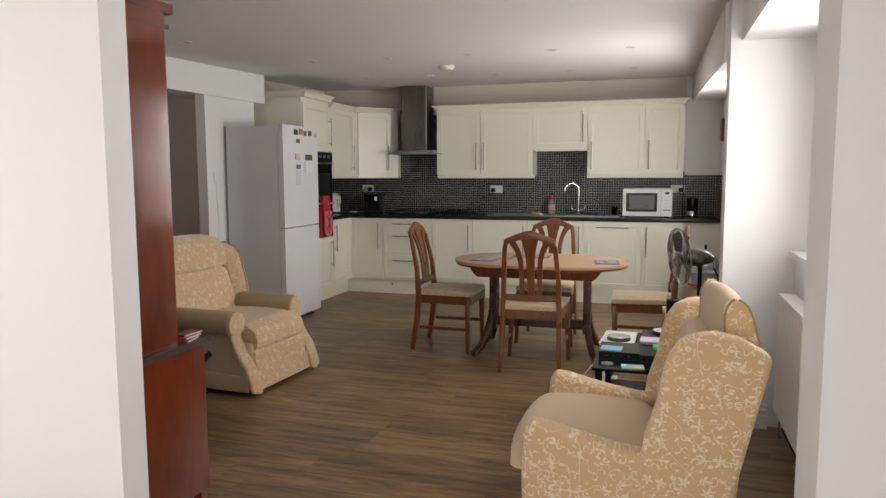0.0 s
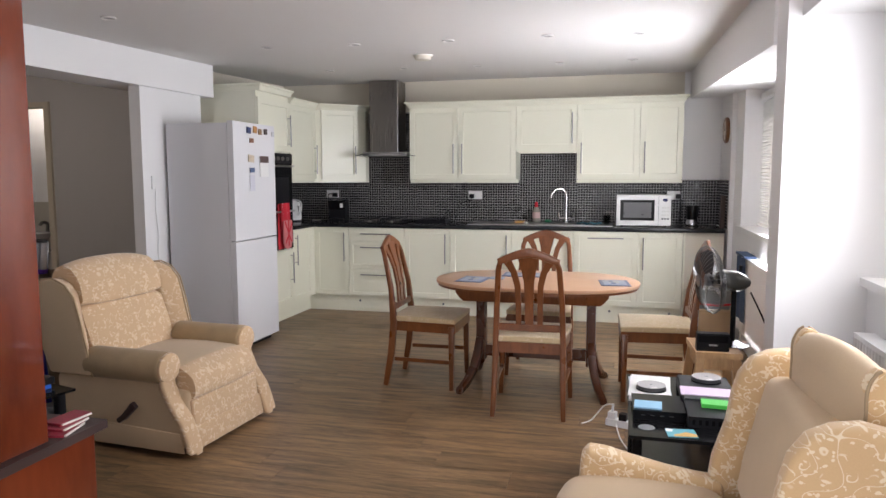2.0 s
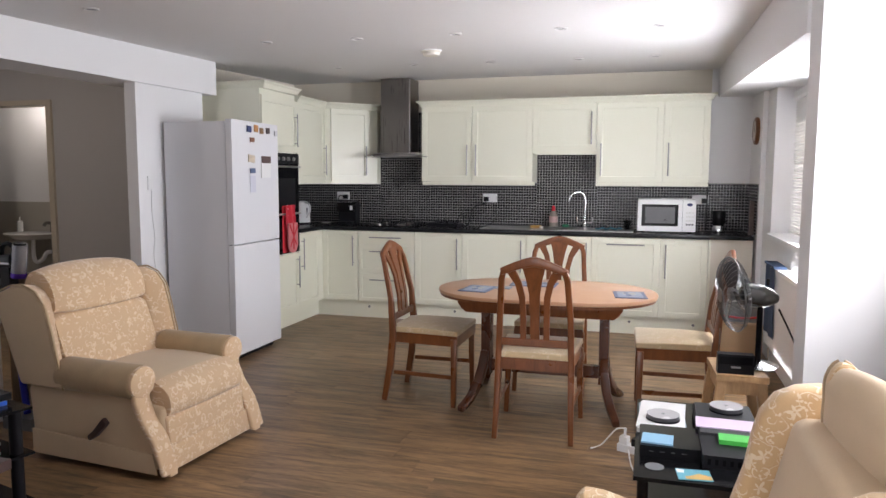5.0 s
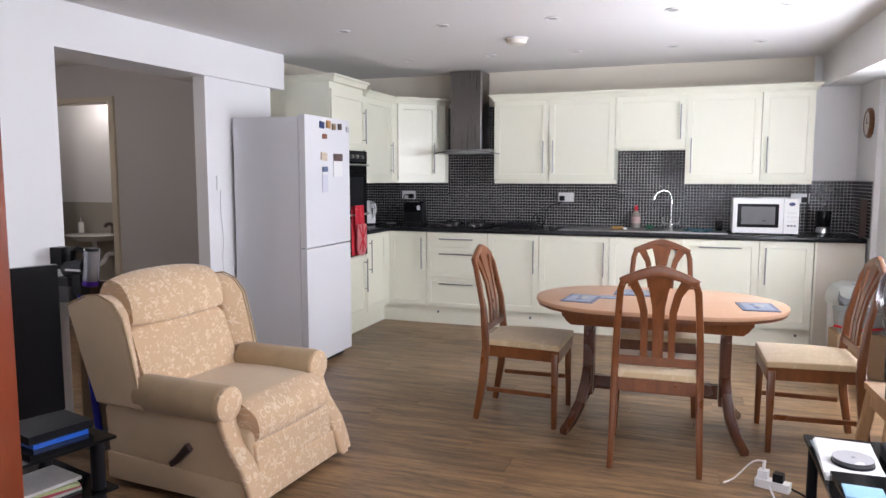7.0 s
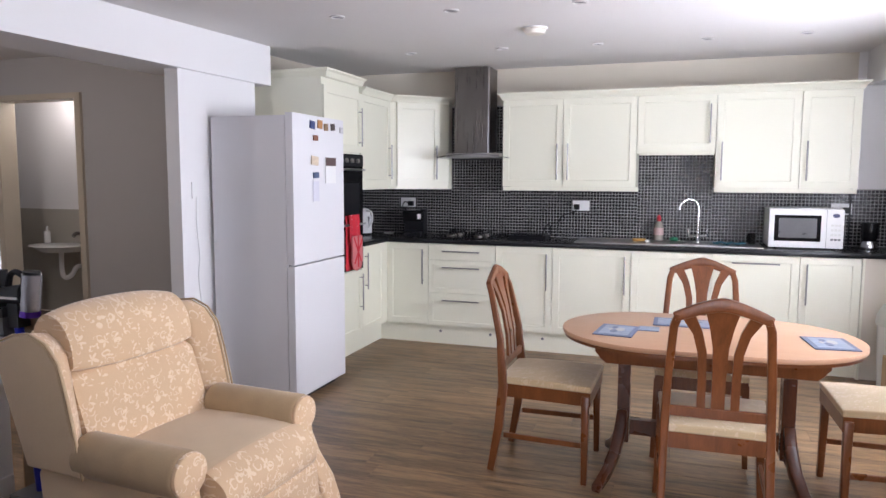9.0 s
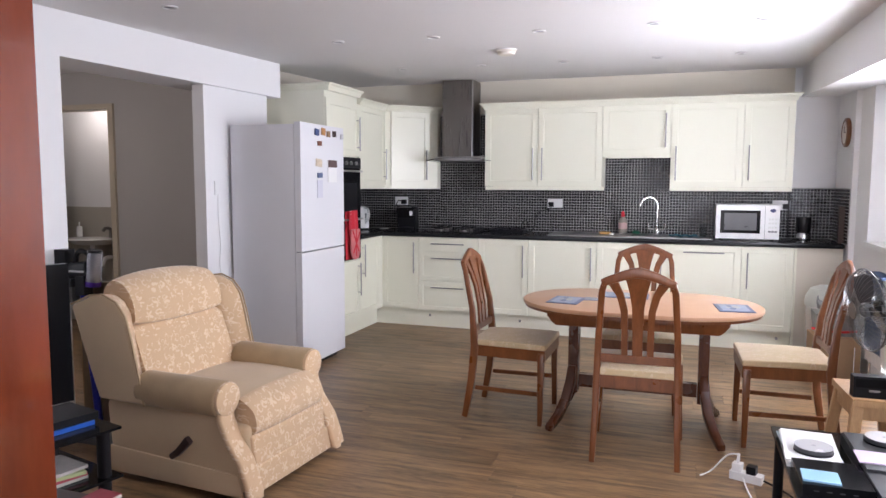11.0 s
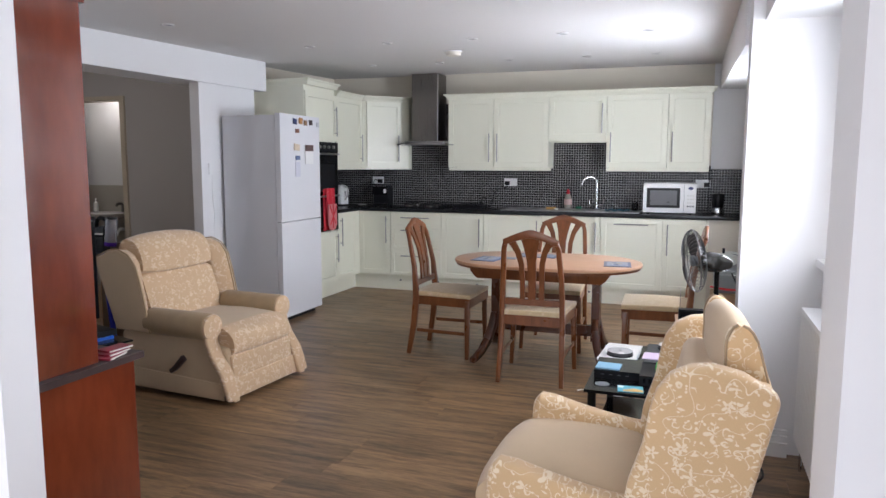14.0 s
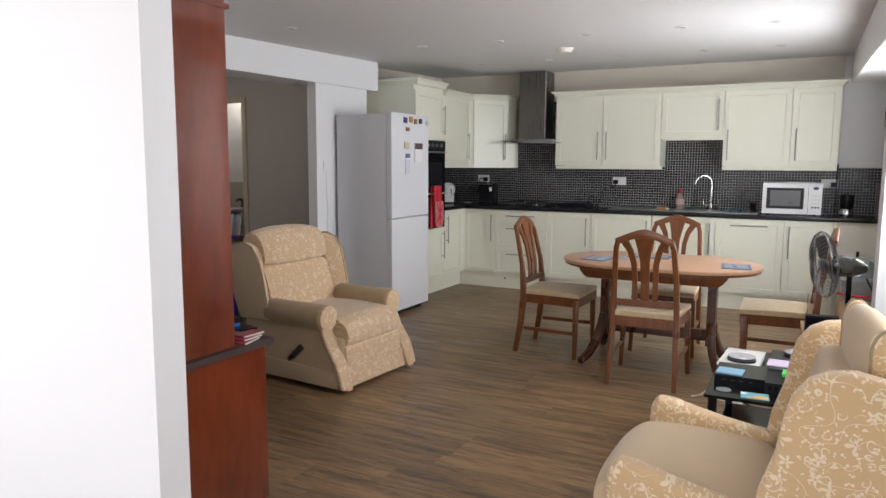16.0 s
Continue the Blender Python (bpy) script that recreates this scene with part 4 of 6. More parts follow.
# ---- armchairs ----
def armchair(m, label, upright=0.0):
    """A winged recliner; faces its local +x; origin on the floor under its middle."""
    c = thing("armchair", m, label, "armchair", "winged recliner armchairs")

    def soft(pts, axis, a, b, w, seg=3):
        pts = [(x + upright * min(max((z - 0.40) / 0.2, 0.0), 1.0) if x < -0.15 else x, z) for x, z in pts]
        bm = bmesh.new()
        prism(bm, pts, axis, a, b)
        bevel(bm, w, seg, 40)
        return bm
    # body between the arms, and side panels down to the skirt
    part("body", soft([(-0.40, 0.06), (-0.42, 0.36), (0.31, 0.32), (0.34, 0.06)], "y", -0.30, 0.30, 0.02), PLAINF, c)
    for s in (-1, 1):
        a, b = sorted((s * 0.30, s * 0.375))
        side = [(-0.42, 0.05), (-0.45, 0.36), (-0.38, 0.44), (0.20, 0.44), (0.235, 0.37), (0.27, 0.28), (0.325, 0.19), (0.355, 0.05)]
        part("side_panel", soft(side, "y", a, b, 0.02), PLAINF, c)
        # rolled arm
        bm = bmesh.new()
        ring = [(0.335 + 0.085 * math.cos(t), 0.448 + 0.082 * math.sin(t)) for t in [2 * math.pi * k / 16 for k in range(16)]]
        prism(bm, [(s * y, z) for y, z in ring], "x", -0.24, 0.235)
        bevel(bm, 0.022, 3, 60)
        part("arm", bm, ARMF, c, "darker plain arm cover")
        bm = bmesh.new()
        ring = [(0.335 + 0.080 * math.cos(t), 0.450 + 0.076 * math.sin(t)) for t in [2 * math.pi * k / 24 for k in range(24)]]
        prism(bm, [(s * y, z) for y, z in ring], "x", 0.222, 0.246)
        bevel(bm, 0.01, 2, 60)
        part("arm_front", bm, FABRIC, c)
        # scrolled front facing under the arm
        fac = [(0.235, 0.44), (0.245, 0.36), (0.28, 0.28), (0.345, 0.19), (0.375, 0.11), (0.398, 0.03), (0.37, 0.03), (0.345, 0.11), (0.315, 0.18), (0.255, 0.26), (0.215, 0.35), (0.21, 0.44)]
        part("front_facing", soft(fac, "y", *sorted((s * 0.29, s * 0.39)), 0.012), FABRIC, c)
        # wing: figured inside, its front edge running out to the plain outer panel
        wing = [(-0.45, 0.385), (-0.175, 0.385), (-0.205, 0.53), (-0.240, 0.68), (-0.272, 0.79), (-0.33, 0.855), (-0.41, 0.885), (-0.49, 0.875), (-0.61, 0.825), (-0.54, 0.62)]
        back_by = [0, 0.10, 0.09, 0.085, 0.07, 0.045, 0.02, 0, 0, 0]
        bm = bmesh.new()
        slab(bm, wing, s * 0.405, [(x - q, z - (0.015 if z > 0.8 else 0)) for (x, z), q in zip(wing, back_by)], s * 0.300)
        bevel(bm, 0.024, 3, 30)
        part("wing", bm, FABRIC, c)
        mid = (-0.40, 0.62)
        out = [(x + (mid[0] - x) * 0.05, z + (mid[1] - z) * 0.05) for x, z in wing]
        bm = bmesh.new()
        slab(bm, out, s * 0.413, wing, s * 0.394)
        bevel(bm, 0.006, 2, 30)
        panel = part("outer_wing_panel", bm, PLAINF, c, "plain tan outer wing panel")
        bm = bmesh.new()
        tube(bm, [(x, s * 0.409, z) for x, z in wing[1:9]], 0.0042, 6)
        part("piping", bm, ARMF, panel)
    # seat cushion, plain on top with a figured rounded front
    bm = bmesh.new()
    puff(bm, rounded([(-0.30, 0.32), (-0.30, 0.425), (-0.15, 0.442), (0.02, 0.447), (0.15, 0.442), (0.25, 0.428), (0.255, 0.35), (0.25, 0.28), (0.0, 0.29)]), -0.265, 0.265, 12, 0.93, 0.006)
    part("seat_cushion", bm, PLAINF, c)
    bm = bmesh.new()
    puff(bm, rounded([(0.225, 0.430), (0.285, 0.420), (0.328, 0.385), (0.345, 0.335), (0.338, 0.285), (0.30, 0.262), (0.225, 0.262)]), -0.270, 0.270, 14, 0.90, 0.004)
    part("seat_front", bm, FABRIC, c)
    part("front_panel", soft([(0.29, 0.10), (0.29, 0.28), (0.332, 0.27), (0.348, 0.10)], "y", -0.285, 0.285, 0.012), FABRIC, c)
    for s in (-1, 1):
        part("corner_pleat", soft([(0.33, 0.02), (0.325, 0.16), (0.352, 0.16), (0.402, 0.02)], "y", *sorted((s * 0.30, s * 0.352)), 0.007), FABRIC, c)
    part("skirt", soft([(0.315, 0.025), (0.315, 0.14), (0.350, 0.14), (0.368, 0.025)], "y", -0.30, 0.30, 0.006), FABRIC, c)
    for s in (-1, 1):
        part("side_skirt", soft([(-0.43, 0.035), (-0.43, 0.16), (0.325, 0.13), (0.345, 0.03)], "y", *sorted((s * 0.370, s * 0.381)), 0.005), PLAINF, c)
    part("back_skirt", soft([(-0.445, 0.035), (-0.43, 0.16), (-0.415, 0.16), (-0.42, 0.035)], "y", -0.37, 0.37, 0.006), PLAINF, c)
    # back: lower cushion and head pillow
    bm = bmesh.new()
    puff(bm, [(x, z) for x, z in rounded([(-0.215, 0.40), (-0.225, 0.46), (-0.252, 0.55), (-0.292, 0.66), (-0.328, 0.735), (-0.44, 0.735), (-0.41, 0.56), (-0.37, 0.40)])], -0.320, 0.285, 14, 0.84, 0.0)
    part("back_cushion", bm, FABRIC, c)
    bm = bmesh.new()
    puff(bm, rounded([(-0.305, 0.722), (-0.292, 0.77), (-0.305, 0.84), (-0.342, 0.905), (-0.40, 0.945), (-0.47, 0.945), (-0.52, 0.88), (-0.50, 0.79), (-0.43, 0.715)]), -0.318, 0.275, 16, 0.86, 0.014)
    part("head_pillow", bm, FABRIC, c)
    part("outer_back", soft([(-0.42, 0.30), (-0.38, 0.42), (-0.50, 0.86), (-0.57, 0.86), (-0.54, 0.60), (-0.46, 0.30)], "y", -0.29, 0.29, 0.015), PLAINF, c)
    bm = bmesh.new()
    bar(bm, [(-0.03, -0.40, 0.17), (0.015, -0.405, 0.20), (0.085, -0.41, 0.27)], [(0.03, 0.028), (0.03, 0.032), (0.028, 0.04)], (0, 1, 0))
    bevel(bm, 0.008, 2, 50)
    part("recliner_lever", bm, DARKTOP, c, "dark wooden recliner lever")
    for sx in (-1, 1):
        for sy in (-1, 1):
            bm = bmesh.new()
            lathe(bm, [(0.0, 0.0), (0.02, 0.0), (0.022, 0.06), (0.0, 0.06)], 12)
            part("foot", bm, BLACKPL, c, at=pose(sx * 0.28, sy * 0.24, 0))
    return c


ac = armchair(pose(-1.965, -3.46, 0, 0, 0, -4), "winged recliner armchair in gold floral brocade beside the fridge")


def wing_chair(m, label):
    """A square-armed wing chair with a loose head cushion; faces its local +x."""
    c = thing("wing_chair", m, label, "armchair")

    def soft(pts, axis, a, b, w, seg=3):
        bm = bmesh.new()
        prism(bm, pts, axis, a, b)
        bevel(bm, w, seg, 40)
        return bm
    part("base_panel", soft([(-0.30, 0.06), (-0.32, 0.30), (0.38, 0.30), (0.39, 0.06)], "y", -0.30, 0.30, 0.015), FLORAL, c)
    for s in (-1, 1):
        arm = [(-0.06, 0.05), (-0.06, 0.437), (0.02, 0.442), (0.12, 0.458), (0.22, 0.480), (0.31, 0.503), (0.36, 0.507), (0.386, 0.492), (0.395, 0.36), (0.39, 0.05)]
        part("arm", soft(arm, "y", *sorted((s * 0.275, s * 0.376)), 0.036, 4), FLORAL, c)
        wing = [(-0.30, 0.28), (-0.03, 0.28), (-0.012, 0.40), (-0.025, 0.50), (-0.062, 0.62), (-0.078, 0.72), (-0.094, 0.78), (-0.13, 0.832), (-0.18, 0.857),
                (-0.24, 0.866), (-0.315, 0.850), (-0.412, 0.795), (-0.396, 0.72), (-0.352, 0.52)]
        part("wing", soft(wing, "y", *sorted((s * 0.30, s * 0.382)), 0.024, 4), FLORAL, c)
        part("side_panel", soft([(-0.30, 0.05), (-0.33, 0.30), (-0.02, 0.30), (-0.02, 0.05)], "y", *sorted((s * 0.30, s * 0.372)), 0.014), FLORAL, c)
    bm = bmesh.new()
    puff(bm, rounded([(-0.06, 0.30), (-0.06, 0.41), (0.10, 0.432), (0.28, 0.434), (0.40, 0.422), (0.455, 0.385), (0.465, 0.335), (0.435, 0.290), (0.15, 0.285)]), -0.282, 0.282, 14, 0.91, 0.008)
    part("seat_cushion", bm, PLAINF, c)
    part("back_cushion", soft([(-0.085, 0.42), (-0.105, 0.55), (-0.165, 0.80), (-0.29, 0.80), (-0.25, 0.42)], "y", -0.285, 0.285, 0.035, 4), PLAINF, c)
    part("outer_back", soft([(-0.24, 0.06), (-0.27, 0.50), (-0.33, 0.81), (-0.40, 0.795), (-0.345, 0.50), (-0.31, 0.06)], "y", -0.29, 0.29, 0.012), FLORAL, c)
    # loose box cushion, turned a little, with a figured border between two piped seams
    cushion = rounded([(-0.232, 0.73), (-0.222, 0.85), (-0.224, 0.91), (-0.250, 0.948), (-0.290, 0.925), (-0.318, 0.845), (-0.335, 0.73)], 3)
    turn = Matrix.Translation((-0.298, 0, 0.008)) @ Matrix.Rotation(radians(6), 4, "Z") @ Matrix.Translation((0.27, 0, 0))
    bm = bmesh.new()
    puff(bm, [(-0.272 + (x + 0.272) * 1.25, z + 0.004) for x, z in cushion], -0.236, 0.236, 14, 0.80, 0.012, 2.2)
    pillow = part("head_cushion", bm, PLAINF, c, "loose plain tan head cushion", at=turn)
    for s in (-1, 1):
        bm = bmesh.new()
        slab(bm, cushion, s * 0.243, [(-0.272 + (x + 0.272) * 1.06, z + 0.003) for x, z in cushion], s * 0.205)
        bevel(bm, 0.004, 2, 50)
        part("border", bm, FLORAL, pillow, "scroll-patterned cushion border")
        for half in (cushion[:10], cushion[10:19]):
            bm = bmesh.new()
            tube(bm, [(-0.272 + (x + 0.272) * 1.03, s * 0.242, z + 0.002) for x, z in half], 0.004, 6)
            part("piping", bm, BRAID, pillow)
    for sx in (-0.24, 0.32):
        for sy in (-0.26, 0.26):
            bm = bmesh.new()
            lathe(bm, [(0.0, 0.0), (0.018, 0.0), (0.022, 0.06), (0.0, 0.065)], 12)
            part("foot", bm, MAHOG, c, at=pose(sx, sy, 0))
    return c


BRAID = surf("tan_braid", (0.34, 0.25, 0.155), 0.85, var=0.1)
wing_chair(pose(0.70, -4.82, 0, 0, 0, 180), "square-armed wing chair in tan scroll-patterned fabric before the window")

# ---- dresser ----
dr = thing("dresser", pose(-0.895, -5.745, 0), "tall polished mahogany dresser with a narrower upper case", "dresser")
W = 1.15
part("base_side", bmbox(-0.02, 0.0, 0.01, 0.43, 0.17, 0.74, bev=0.003), MAHOG, dr)
part("base_side", bmbox(-W, -W + 0.02, 0.01, 0.43, 0.17, 0.74, bev=0.003), MAHOG, dr)
part("base_front", bmbox(-W + 0.02, -0.02, 0.40, 0.43, 0.17, 0.74, bev=0.003), MAHOG, dr)
part("base_back", bmbox(-W + 0.02, -0.02, 0.01, 0.03, 0.17, 0.74), MAHOG, dr)
for sx in (-0.025, -W + 0.025):
    for sy in (0.035, 0.405):
        bm = bmesh.new()
        bar(bm, [(sx, sy, 0.0), (sx, sy, 0.2), (sx, sy, 0.735)], [(0.03, 0.03), (0.044, 0.044), (0.046, 0.046)])
        bevel(bm, 0.004, 1, 50)
        part("leg", bm, MAHOG, dr)
part("top", bmbox(-W - 0.015, 0.018, 0.0, 0.46, 0.742, 0.765, bev=0.007, seg=3), DARKTOP, dr, "dark worn dresser top")
part("upper_side", bmbox(-0.03, -0.008, 0.005, 0.29, 0.766, 1.93, bev=0.003), MAHOG, dr)
part("upper_side", bmbox(-W + 0.008, -W + 0.03, 0.005, 0.29, 0.766, 1.93, bev=0.003), MAHOG, dr)
part("upper_back", bmbox(-W + 0.03, -0.03, 0.005, 0.02, 0.766, 1.93), MAHOG, dr)
for zz in (1.15, 1.5):
    part("shelf", bmbox(-W + 0.03, -0.03, 0.02, 0.27, zz, zz + 0.02), MAHOG, dr)
part("upper_top", bmbox(-W - 0.01, 0.012, 0.0, 0.315, 1.93, 1.965, bev=0.008), MAHOG, dr)
part("cornice_bead", bmbox(-W, 0.004, 0.0, 0.30, 1.88, 1.895, bev=0.005), MAHOG, dr)

# ---- kitchen things ----
def disc(r, h, n=24, bev_=0.0):
    bm = bmesh.new()
    b = min(bev_, h / 2)
    lathe(bm, [(0, 0), (r - b, 0), (r, b), (r, h - b), (r - b, h), (0, h)] if b else [(0, 0), (r, 0), (r, h), (0, h)], n)
    return bm


def rod(pts, r, n=8):
    bm = bmesh.new()
    tube(bm, pts, r, n)
    return bm


def curve(pts, steps=6):
    """A smooth path through points."""
    P = [Vector(p) for p in pts]
    out = []
    for i in range(len(P) - 1):
        a, b, c, d = P[max(i - 1, 0)], P[i], P[i + 1], P[min(i + 2, len(P) - 1)]
        for k in range(steps):
            t = k / steps
            out.append(0.5 * ((2 * b) + (c - a) * t + (2 * a - 5 * b + 4 * c - d) * t * t + (3 * b - a - 3 * c + d) * t ** 3))
    return out + [P[-1]]


WK = 0.925
# microwave
mw = thing("microwave", pose(0.645, 0.13, WK), "white microwave oven with a dark glass door", "microwave")
part("case", bmbox(-0.25, 0.25, 0.012, 0.36, 0.012, 0.30, bev=0.008), WHITEPL, mw)
dm = part("door", bmbox(-0.25, 0.135, 0.0, 0.014, 0.012, 0.30, bev=0.005), WHITEPL, mw)
part("window", bmbox(-0.215, 0.10, -0.003, 0.001, 0.06, 0.255, bev=0.001), GLOSSBLK, dm, "dark glass window")
part("window_mesh", bmbox(-0.185, 0.072, -0.0042, -0.0031, 0.085, 0.232), surf("perforated_screen", (0.10, 0.10, 0.105), 0.3, 0.3, var=0.2, scale=12), dm, smooth=0)
part("door_seam", bmbox(0.1352, 0.1378, 0.001, 0.012, 0.016, 0.296), GREYPL, mw, smooth=0)
part("control_panel", bmbox(0.138, 0.25, 0.0, 0.014, 0.012, 0.30, bev=0.005), WHITEPL, mw)
bdg = part("badge", disc(0.024, 0.003), surf("badge_blue", (0.02, 0.03, 0.12), 0.4), mw, "dark blue oval badge", at=pose(0.197, 0.0, 0.255, 90) @ Matrix.Diagonal((1, 0.62, 1, 1)))
for r_ in range(4):
    for k in range(3):
        part("button", bmbox(0.165 + k * 0.024, 0.183 + k * 0.024, -0.002, 0.002, 0.07 + r_ * 0.035, 0.085 + r_ * 0.035), GREYPL if r_ == 0 else CERAMIC, mw, smooth=0)
for xx in (-0.2, 0.2):
    for yy in (0.05, 0.32):
        part("foot", disc(0.014, 0.013, 10), BLACKPL, mw, at=pose(xx, yy, 0))
single("paper_sheet", bmbox(-0.10, 0.13, 0, 0.2, 0, 0.004), WHITEPL, pose(0.70, 0.2, WK + 0.301), "folded white paper lying on the microwave", "paper", smooth=0)

# jug-like grinder
g = thing("coffee_grinder", pose(1.10, 0.30, WK), "black coffee grinder on a chrome base", "grinder")
bm = bmesh.new()
lathe(bm, [(0, 0), (0.058, 0), (0.062, 0.01), (0.056, 0.05), (0.046, 0.065), (0, 0.065)], 24)
part("base", bm, CHROME, g)
bm = bmesh.new()
lathe(bm, [(0, 0.064), (0.046, 0.064), (0.056, 0.09), (0.06, 0.19), (0.056, 0.20), (0, 0.205)], 24)
part("body", bm, GLOSSBLK, g)

# kettle
kt = thing("kettle", pose(-2.98, 0.14, WK), "white plastic jug kettle on the worktop", "kettle")
part("base", disc(0.075, 0.02, 24, 0.005), BLACKPL, kt)
bm = bmesh.new()
lathe(bm, [(0, 0.02), (0.075, 0.02), (0.078, 0.05), (0.068, 0.15), (0.058, 0.22), (0.05, 0.235), (0.02, 0.243), (0, 0.245)], 24)
part("body", bm, WHITEPL, kt)
part("handle", rod(curve([(0.05, -0.035, 0.225), (0.105, -0.06, 0.21), (0.115, -0.065, 0.14), (0.068, -0.04, 0.07)]), 0.010), WHITEPL, kt)
part("water_gauge", bmbox(0.052, 0.066, -0.034, -0.014, 0.08, 0.17, bev=0.003), GREYPL, kt)

# coffee machine
cm = thing("coffee_machine", pose(-2.56, 0.33, WK, 0, 0, 12), "black espresso pod machine beside the hob", "coffee machine")
part("body", bmbox(-0.09, 0.09, 0.0, 0.22, 0.0, 0.21, bev=0.012), BLACKPL, cm)
part("brew_head", bmbox(-0.085, 0.085, -0.09, 0.0, 0.13, 0.225, bev=0.012), GLOSSBLK, cm)
part("drip_tray", bmbox(-0.075, 0.075, -0.10, 0.0, 0.0, 0.03, bev=0.004), BLACKPL, cm)
part("lever", bmbox(0.06, 0.105, -0.03, 0.1, 0.215, 0.235, bev=0.005), BLACKPL, cm)
part("label_plate", bmbox(0.045, 0.075, -0.093, -0.0905, 0.08 + 0.07, 0.195), WHITEPL, cm, smooth=0)

# hob
hb = thing("gas_hob", pose(-2.0, 0.30, WK), "black gas hob with cast pan supports", "hob")
part("plate", bmbox(-0.29, 0.29, -0.245, 0.245, 0.0, 0.008, bev=0.003), GLOSSBLK, hb)
for bx_, by_ in ((-0.15, -0.11), (-0.15, 0.12), (0.10, -0.11), (0.10, 0.12)):
    bn = part("burner", disc(0.045, 0.018, 18, 0.004), DARKSTEEL, hb, at=pose(bx_, by_, 0.008))
    part("burner_cap", disc(0.034, 0.008, 18, 0.003), BLACKPL, bn, at=pose(0, 0, 0.018))
    for k in range(4):
        part("pan_support", rod([(bx_ + 0.03 * math.cos(k * 1.571 + 0.785), by_ + 0.03 * math.sin(k * 1.571 + 0.785), 0.045), (bx_ + 0.105 * math.cos(k * 1.571 + 0.785), by_ + 0.105 * math.sin(k * 1.571 + 0.785), 0.045), (bx_ + 0.108 * math.cos(k * 1.571 + 0.785), by_ + 0.108 * math.sin(k * 1.571 + 0.785), 0.008)], 0.005, 6), BLACKPL, hb)
for k in range(4):
    part("knob", disc(0.018, 0.022, 14, 0.004), BLACKPL, hb, at=pose(0.24, -0.18 + k * 0.09, 0.008))

# electric grill plate with its lead
gp = thing("grill_plate", pose(-1.48, 0.33, WK), "low black electric grill plate on the worktop", "grill")
part("tray", bmbox(-0.16, 0.16, -0.12, 0.12, 0.0, 0.035, bev=0.01), BLACKPL, gp)
for k in range(9):
    part("rib", bmbox(-0.14, 0.14, -0.10 + k * 0.025, -0.094 + k * 0.025, 0.034, 0.041), BLACKPL, gp, smooth=0)
part("handle", rod(curve([(0.10, 0.06, 0.03), (0.12, 0.09, 0.10), (0.155, 0.09, 0.115), (0.175, 0.06, 0.03)]), 0.006), BLACKPL, gp)
single("grill_lead", rod(curve([(-1.32, 0.36, WK + 0.012), (-1.27, 0.44, WK + 0.02), (-1.262, 0.57, WK + 0.16), (-1.20, 0.578, WK + 0.21), (-1.13, 0.57, WK + 0.225), (-1.115, 0.566, 1.20)]), 0.005), BLACKPL, Matrix(), "black lead hanging from a wall socket", "cable")


def socket(x, z, plugs, y=0.5862):
    s = thing("wall_socket", pose(x, y, z), "white double wall socket on the black tiles", "socket", "kitchen sockets")
    part("plate", bmbox(-0.073, 0.073, -0.010, 0.0, -0.043, 0.043, bev=0.004), WHITEPL, s)
    for k in (-1, 1):
        part("switch", bmbox(k * 0.045 - 0.008, k * 0.045 + 0.008, -0.014, -0.009, 0.012, 0.032, bev=0.002), WHITEPL, s)
    for k in plugs:
        part("plug", bmbox(k * 0.035 - 0.024, k * 0.035 + 0.024, -0.045, -0.009, -0.034, 0.012, bev=0.008), BLACKPL, s)
    return s


socket(-2.716, 1.215, (1,))
socket(-1.078, 1.208, (-1,))
socket(0.955, 1.215, (1,))
single("coffee_lead", rod(curve([(-2.69, 0.56, 1.20), (-2.74, 0.55, 1.22), (-2.76, 0.55, 1.17), (-2.70, 0.555, 1.13)]), 0.005), BLACKPL, Matrix(), "black lead of the coffee machine", "cable")

# sink and tap
sk = thing("sink", pose(-0.36, 0.28, WK), "inset stainless steel sink with a drainer", "sink")
bm = bmesh.new()
v = box(bm, -0.70, 0.72, -0.22, 0.23, 0.0, 0.006)
bevel(bm, 0.002, 1)
part("drainer", bm, STEEL, sk)
bm = bmesh.new()
box(bm, 0.02, 0.40, -0.16, 0.17, 0.0062, 0.0085)
part("bowl_rim", bm, STEEL, sk, smooth=0)
# a flat darker plate paints the shade inside the bowl; no hollow is cut
part("bowl", bmbox(0.045, 0.375, -0.135, 0.145, 0.0086, 0.0096), DARKSTEEL, sk, smooth=0)
for k in range(7):
    part("drainer_rib", bmbox(-0.62 + k * 0.085, -0.60 + k * 0.085, -0.16, 0.15, 0.0061, 0.0085), STEEL, sk, smooth=0)
tp = thing("mixer_tap", pose(-0.105, 0.47, WK + 0.006), "chrome swan-neck mixer tap with two levers", "tap")
part("spout", rod(curve([(0, 0, 0.0), (0, 0, 0.18), (0, 0, 0.28), (-0.03, -0.01, 0.335), (-0.085, -0.03, 0.345), (-0.135, -0.05, 0.31), (-0.15, -0.055, 0.26)], 8), 0.011, 12), CHROME, tp)
part("body", disc(0.024, 0.055, 16, 0.005), CHROME, tp)
part("crossbar", rod([(-0.075, 0, 0.05), (0.075, 0, 0.05)], 0.011, 10), CHROME, tp)
for s in (-1, 1):
    part("lever", rod([(s * 0.07, 0, 0.04), (s * 0.075, 0, 0.105)], 0.009, 10), CHROME, tp)
bt = thing("soap_bottle", pose(-0.415, 0.50, WK + 0.006), "clear washing-up liquid bottle with a red cap", "bottle")
bm = bmesh.new()
